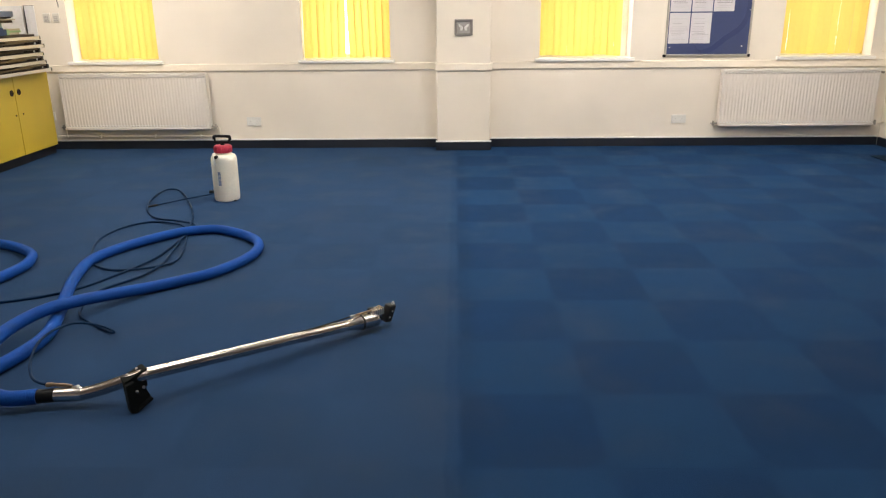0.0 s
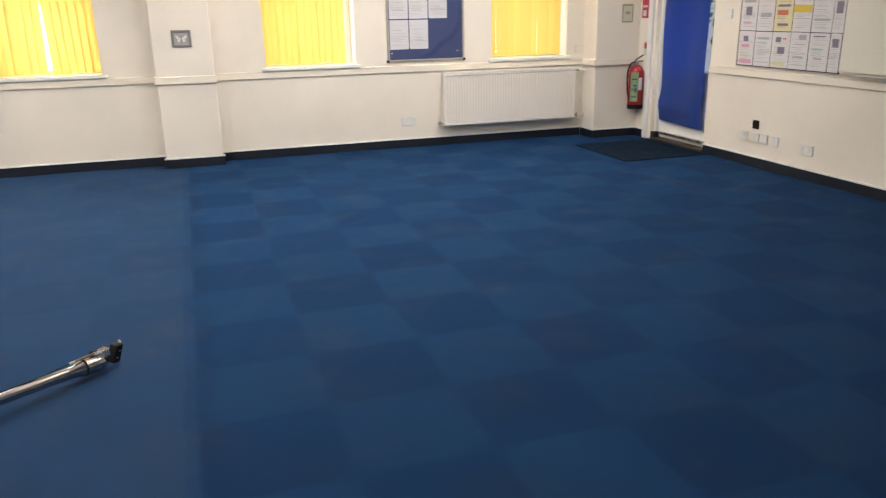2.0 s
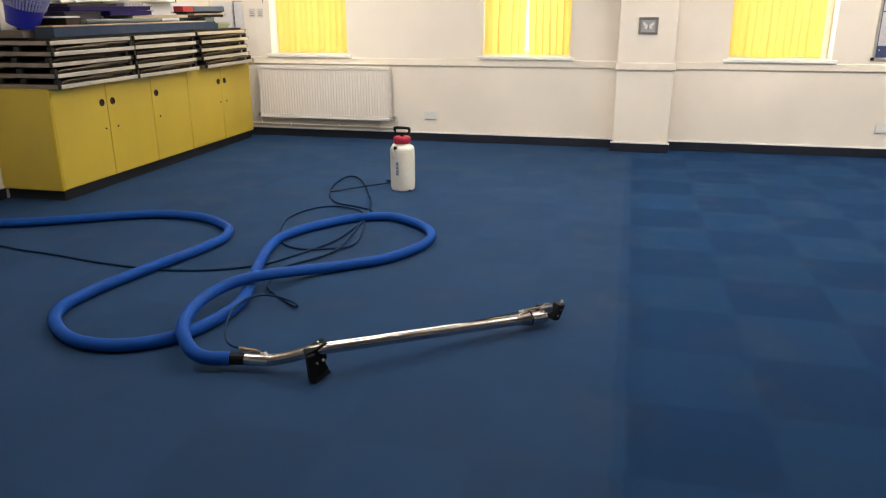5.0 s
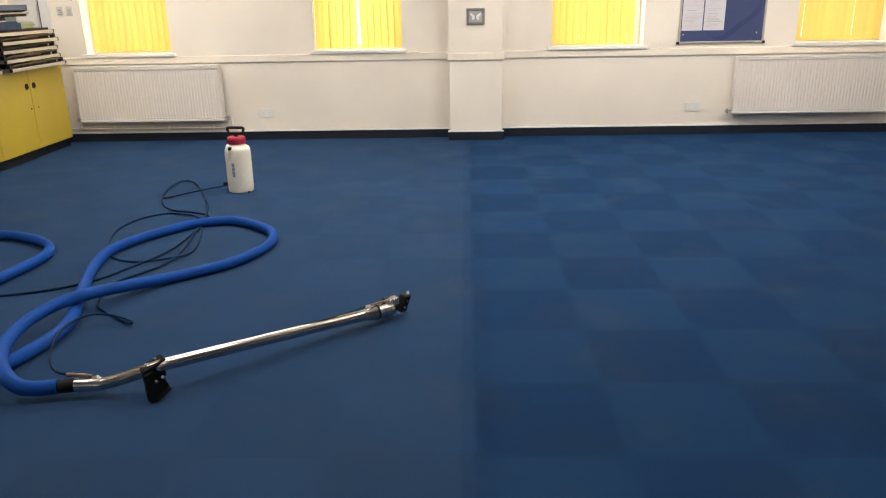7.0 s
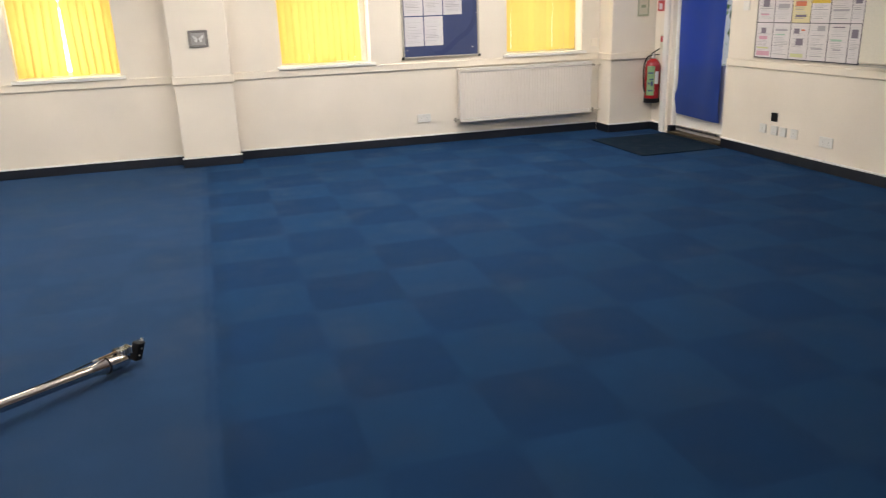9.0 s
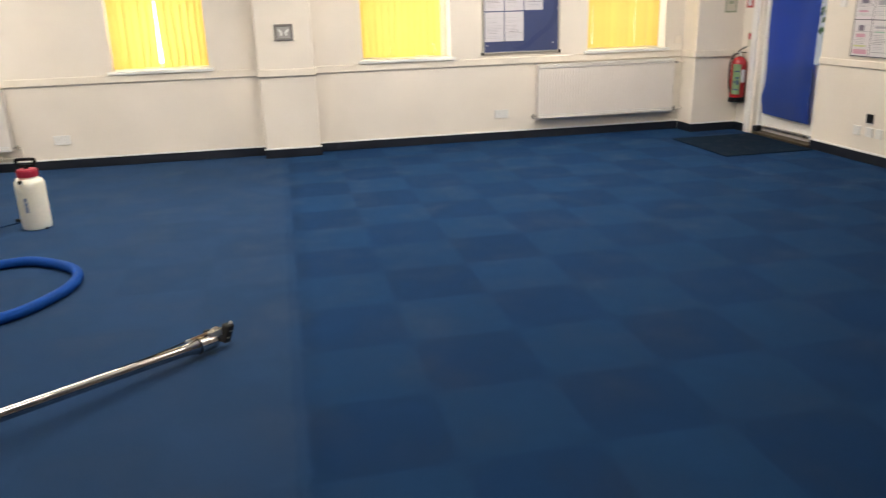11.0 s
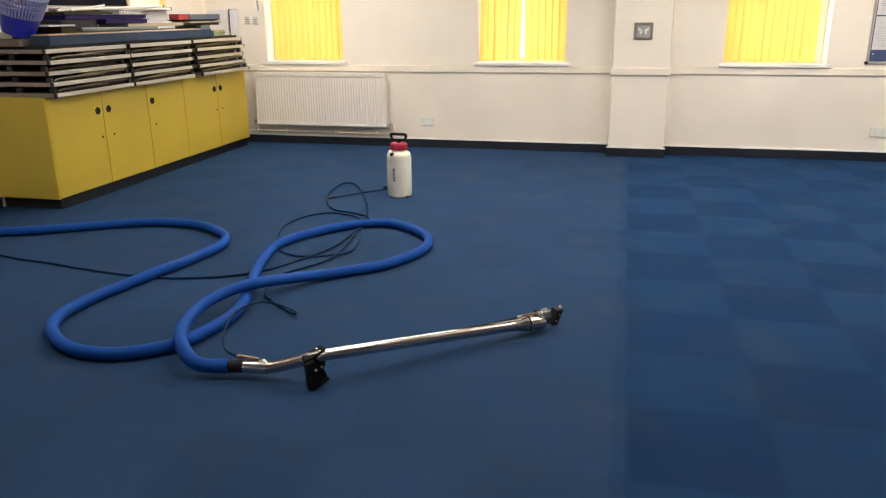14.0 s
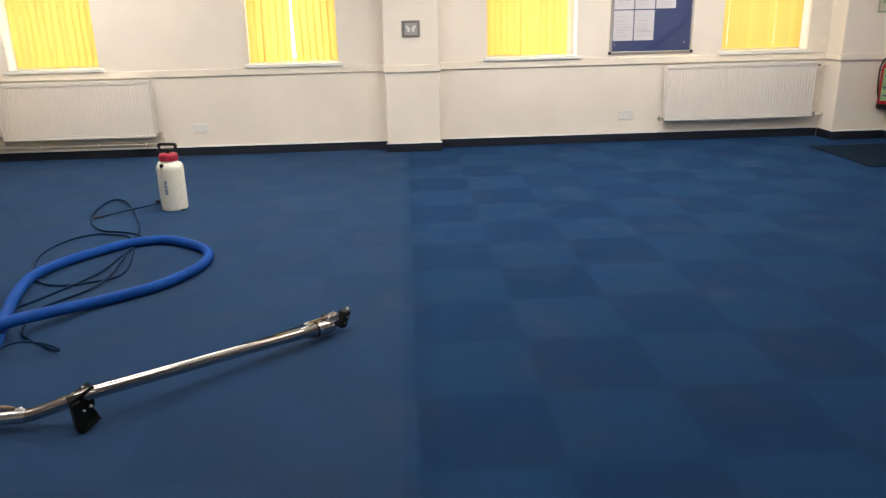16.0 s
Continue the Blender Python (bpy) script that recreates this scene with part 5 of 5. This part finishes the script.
line_end = [(-1.74, 4.12, 0.007), (-1.82, 4.41, 0.007), (-1.82, 4.31, 0.015), (-1.79, 4.08, 0.015), (-1.76, 3.81, 0.018), (-1.8, 3.62, 0.012), (-1.939, 3.407, 0.007), (-1.948, 3.302, 0.007),
            (-1.94, 3.206, 0.007), (-1.912, 3.091, 0.007), (-1.871, 3.021, 0.007), (-1.818, 2.973, 0.007), (-1.754, 2.918, 0.007), (-1.684, 2.864, 0.008), (-1.635, 2.823, 0.012), (-1.612, 2.808, 0.02),
            (-1.628, 2.817, 0.03), (-1.697, 2.853, 0.034), (-1.764, 2.865, 0.04), (-1.813, 2.838, 0.052), (-1.841, 2.772, 0.062), (-1.849, 2.671, 0.07), (-1.83, 2.551, 0.075), (-1.779, 2.413, 0.08),
            (-1.719, 2.294, 0.085), (-1.666, 2.217, 0.087), (-1.621, 2.184, 0.086), (-1.584, 2.177, 0.083), (-1.585, 2.177, 0.081)]
cord = thing("solution_line", (0, 0, 0), "thin dark blue solution hose looping over the carpet", "hose")
line_path = smooth_path(line_run + line_loops + line_end, 7)
thin = len(line_path) - 7 * 20
part("line", tube(line_path, [0.0072 if k < thin else 0.0058 for k in range(len(line_path))], 9), M_CORD, cord, "", True)


# ---------------------------------------------------------------- pressure sprayer
def sprayer():
    s = thing("pressure_sprayer", (-1.845, 5.455, 0), "milky plastic pressure sprayer with red cap and black handle", "sprayer", turn=-8)
    s.scale = (1, 1, 0.965)
    bm = lathe([(0.085, 0.0), (0.095, 0.005), (0.0995, 0.025), (0.1005, 0.10), (0.1005, 0.325), (0.0985, 0.352), (0.090, 0.372), (0.074, 0.382), (0.062, 0.387), (0.062, 0.40)], 36)
    part("tank", bm, M_BOTTLE, s, "milky translucent tank", True)
    part("cap", lathe([(0.066, 0.398), (0.069, 0.402), (0.069, 0.446), (0.062, 0.455), (0.02, 0.457)], 28), M_CAP, s, "pinkish red screw cap", True)
    for k in range(14):
        a = 2 * math.pi * k / 14
        part("cap_rib", ribbed(a), M_CAP, s)
    hp = smooth_path([(-0.064, 0, 0.500), (-0.066, 0, 0.518), (-0.050, 0, 0.527), (0.050, 0, 0.527), (0.066, 0, 0.518), (0.064, 0, 0.500)], 5)
    part("handle", tube(hp, 0.012, 10), M_BLACK, s, "black plastic pump handle", True)
    part("handle_base", box(-0.066, 0.066, -0.010, 0.010, 0.470, 0.488, 0.005), M_BLACK, s)
    for x in (-0.050, 0.050):
        part("handle_strut", tube([(x * 1.1, 0, 0.484), (x * 1.3, 0, 0.508)], 0.008, 8), M_BLACK, s)
    part("pump_rod", tube([(0, 0, 0.455), (0, 0, 0.476)], 0.016, 12), M_BLACK, s)
    spout = smooth_path([(-0.035, -0.092, 0.30), (-0.036, -0.112, 0.345), (-0.036, -0.105, 0.385), (-0.034, -0.086, 0.400)], 5)
    part("spout", tube(spout, 0.011, 10), M_BOTTLE, s, "", True)
    part("relief_valve", lathe([(0.014, 0), (0.014, 0.026), (0.009, 0.03)], 12, m=Matrix.Translation((-0.020, -0.083, 0.372)) @ pose(0, 0, 0, 90)), M_BLACK, s, "black relief valve")
    for k, (z0, z1, m) in enumerate(((0.222, 0.252, M_PRINT), (0.190, 0.218, M_PRINT), (0.140, 0.186, M_PRINT))):
        bm = bmesh.new()
        ring = [(0.1013 * math.cos(a), 0.1013 * math.sin(a)) for a in (-1.72 + 0.075 * q for q in range(4))]
        lo, hi = [bm.verts.new((x, y, z0)) for x, y in ring], [bm.verts.new((x, y, z1)) for x, y in ring]
        for q in range(3):
            bm.faces.new((lo[q], lo[q + 1], hi[q + 1], hi[q]))
        part("print_bar", bm, m, s, "small faded blue printed bar")
    part("outlet", tube([(-0.095, -0.03, 0.070), (-0.130, -0.040, 0.070)], 0.014, 10), M_BLACK, s, "black hose outlet")
    part("foot", box(0.075, 0.095, -0.06, -0.04, 0.0, 0.012, 0.003), M_BLACK, s)
    return s


def ribbed(a):
    bm = box(0.068, 0.0715, -0.005, 0.005, 0.404, 0.444, 0.001)
    bmesh.ops.rotate(bm, cent=(0, 0, 0), matrix=Matrix.Rotation(a, 3, "Z"), verts=bm.verts)
    return bm


sprayer()
lance = thing("spray_lance", (0, 0, 0), "thin black spray lance reaching to the carpet", "spray lance")
part("lance", tube(smooth_path([(-1.916, 5.342, 0.075), (-2.136, 5.31, 0.04), (-2.326, 5.234, 0.014)], 6), 0.0055, 8), M_CORD, lance, "", True)
part("nozzle", tube([(-2.326, 5.234, 0.014), (-2.39, 5.196, 0.01)], [0.009, 0.006], 8), M_BLACK, lance)


# ---------------------------------------------------------------- fire extinguisher and signs
def extinguisher():
    x = thing("fire_extinguisher", (5.040, 7.395, 0.329), "red fire extinguisher hung on the wall beside the door", "fire extinguisher")
    part("cylinder", lathe([(0.075, 0.045), (0.086, 0.050), (0.088, 0.06), (0.088, 0.40), (0.082, 0.44), (0.060, 0.475), (0.035, 0.495), (0.028, 0.50)], 32), M_EXT_RED, x, "", True)
    part("base_ring", lathe([(0.080, 0.0), (0.090, 0.004), (0.090, 0.052), (0.084, 0.056)], 32), M_BLACK, x, "black plastic base", True)
    part("valve", lathe([(0.026, 0.498), (0.026, 0.525), (0.018, 0.535), (0.018, 0.56)], 14), M_STEEL, x, "chrome valve head", True)
    part("lever", boxes([(-0.020, 0.075, -0.012, 0.012, 0.535, 0.545)], 0.003), M_BLACK, x, "black squeeze lever")
    bm = box(-0.02, 0.10, -0.011, 0.011, 0.0, 0.010, 0.003)
    bmesh.ops.transform(bm, matrix=Matrix.Translation((-0.01, 0, 0.555)) @ pose(0, 0, 0, 0, -28), verts=bm.verts)
    part("handle", bm, M_BLACK, x, "black carrying handle")
    hs = smooth_path([(-0.02, -0.01, 0.535), (-0.085, -0.02, 0.520), (-0.128, -0.03, 0.45), (-0.136, -0.03, 0.34), (-0.126, -0.03, 0.19), (-0.106, -0.03, 0.12)], 6)
    part("hose", tube(hs, 0.009, 10), M_BLACK, x, "black rubber hose", True)

    def wrap(a0, a1, z0, z1, r=0.0892):
        bm = bmesh.new()
        ring = [(r * math.cos(a), r * math.sin(a)) for a in (a0 + (a1 - a0) * q / 8 for q in range(9))]
        lo, hi = [bm.verts.new((u, v, z0)) for u, v in ring], [bm.verts.new((u, v, z1)) for u, v in ring]
        for q in range(8):
            bm.faces.new((lo[q], lo[q + 1], hi[q + 1], hi[q]))
        return bm
    g = part("label", wrap(-2.85, -1.85, 0.09, 0.42), M_GREEN, x, "green instruction label")
    for z0, z1, a0, a1 in ((0.335, 0.350, -2.70, -2.0), (0.262, 0.280, -2.45, -2.0), (0.195, 0.250, -2.30, -2.02), (0.215, 0.235, -2.68, -2.40), (0.135, 0.150, -2.65, -2.05)):
        part("print", wrap(a0, a1, z0, z1, 0.0897), M_NAVY, g, "dark printed bars")
    part("tag", wrap(-1.80, -1.25, 0.22, 0.36), M_PAPER, x, "white service label")
    part("wall_bracket", box(-0.02, 0.02, 0.06, QY - 7.395, 0.406, 0.476, 0.003), M_BLACK_STEEL, x)


extinguisher()


def sign(at, turn, w, h, m, label, marks):
    s = thing("wall_sign", at, label, "sign", "signs by the door", turn)
    part("plate", box(0, w, -0.004, -0.0005, 0, h, 0.001), m, s)
    if marks:
        part("print", boxes([(w * a, w * b, -0.0052, -0.004, h * c, h * d2) for a, b, c, d2 in marks[1]]), marks[0], s, "small printed marks")


M_SIGN = mat("pale_sign_card", (0.60, 0.56, 0.44), 0.5, vary=0.03)
M_SIGN_RED = mat("red_sign", (0.42, 0.03, 0.035), 0.4, vary=0.05)
sign((4.87, QY, 1.295), 0, 0.150, 0.21, M_SIGN, "pale notice with a green border on the wall", (mat("sage_border", (0.30, 0.34, 0.22), 0.6), [(0.04, 0.96, 0.88, 0.97), (0.04, 0.96, 0.03, 0.10), (0.04, 0.12, 0.1, 0.88), (0.88, 0.96, 0.1, 0.88), (0.3, 0.7, 0.45, 0.6)]))
sign((XE, 7.47, 1.345), -90, 0.13, 0.21, M_SIGN_RED, "red and white fire sign on the wall", (M_PAPER, [(0.15, 0.85, 0.55, 0.66), (0.2, 0.7, 0.10, 0.40)]))
sign((XE, 7.39, 0.93), -90, 0.075, 0.16, M_SIGN, "small pale tag with red print", (M_SIGN_RED, [(0.1, 0.9, 0.5, 0.9)]))

# ---------------------------------------------------------------- entrance mat
door_mat = thing("entrance_mat", (4.62, 6.60, 0), "charcoal entrance mat on the carpet before the door", "mat")
part("carpet", box(-0.485, 0.465, -0.53, 0.53, 0.001, 0.009, 0.003), M_MAT, door_mat)


# ---------------------------------------------------------------- carpet tiles
def tile_mesh(material):
    return mesh("carpet_tile", box(-0.25, 0.25, -0.25, 0.25, -0.008, 0.0, 0.0002), material)


tile = tile_mesh(M_CARPET)
rnd = random.Random(7)
for j in range(14):
    for i in range(-10, 11):
        t = new("carpet_tile", tile)
        t.parent = floor
        t.location = (0.5 * i + 0.25, 1.5 + 0.5 * j, rnd.uniform(-0.00012, 0.00012))
bm = bmesh.new()
for j in range(9):
    for i in range(-10, 11):
        box(0.5 * i, 0.5 * i + 0.5, -3.25 + 0.5 * j, -2.75 + 0.5 * j, -0.008, 0, bm=bm)
rest = part("carpet_tiles", bm, M_CARPET, floor)
rest["kind"] = "stuff"
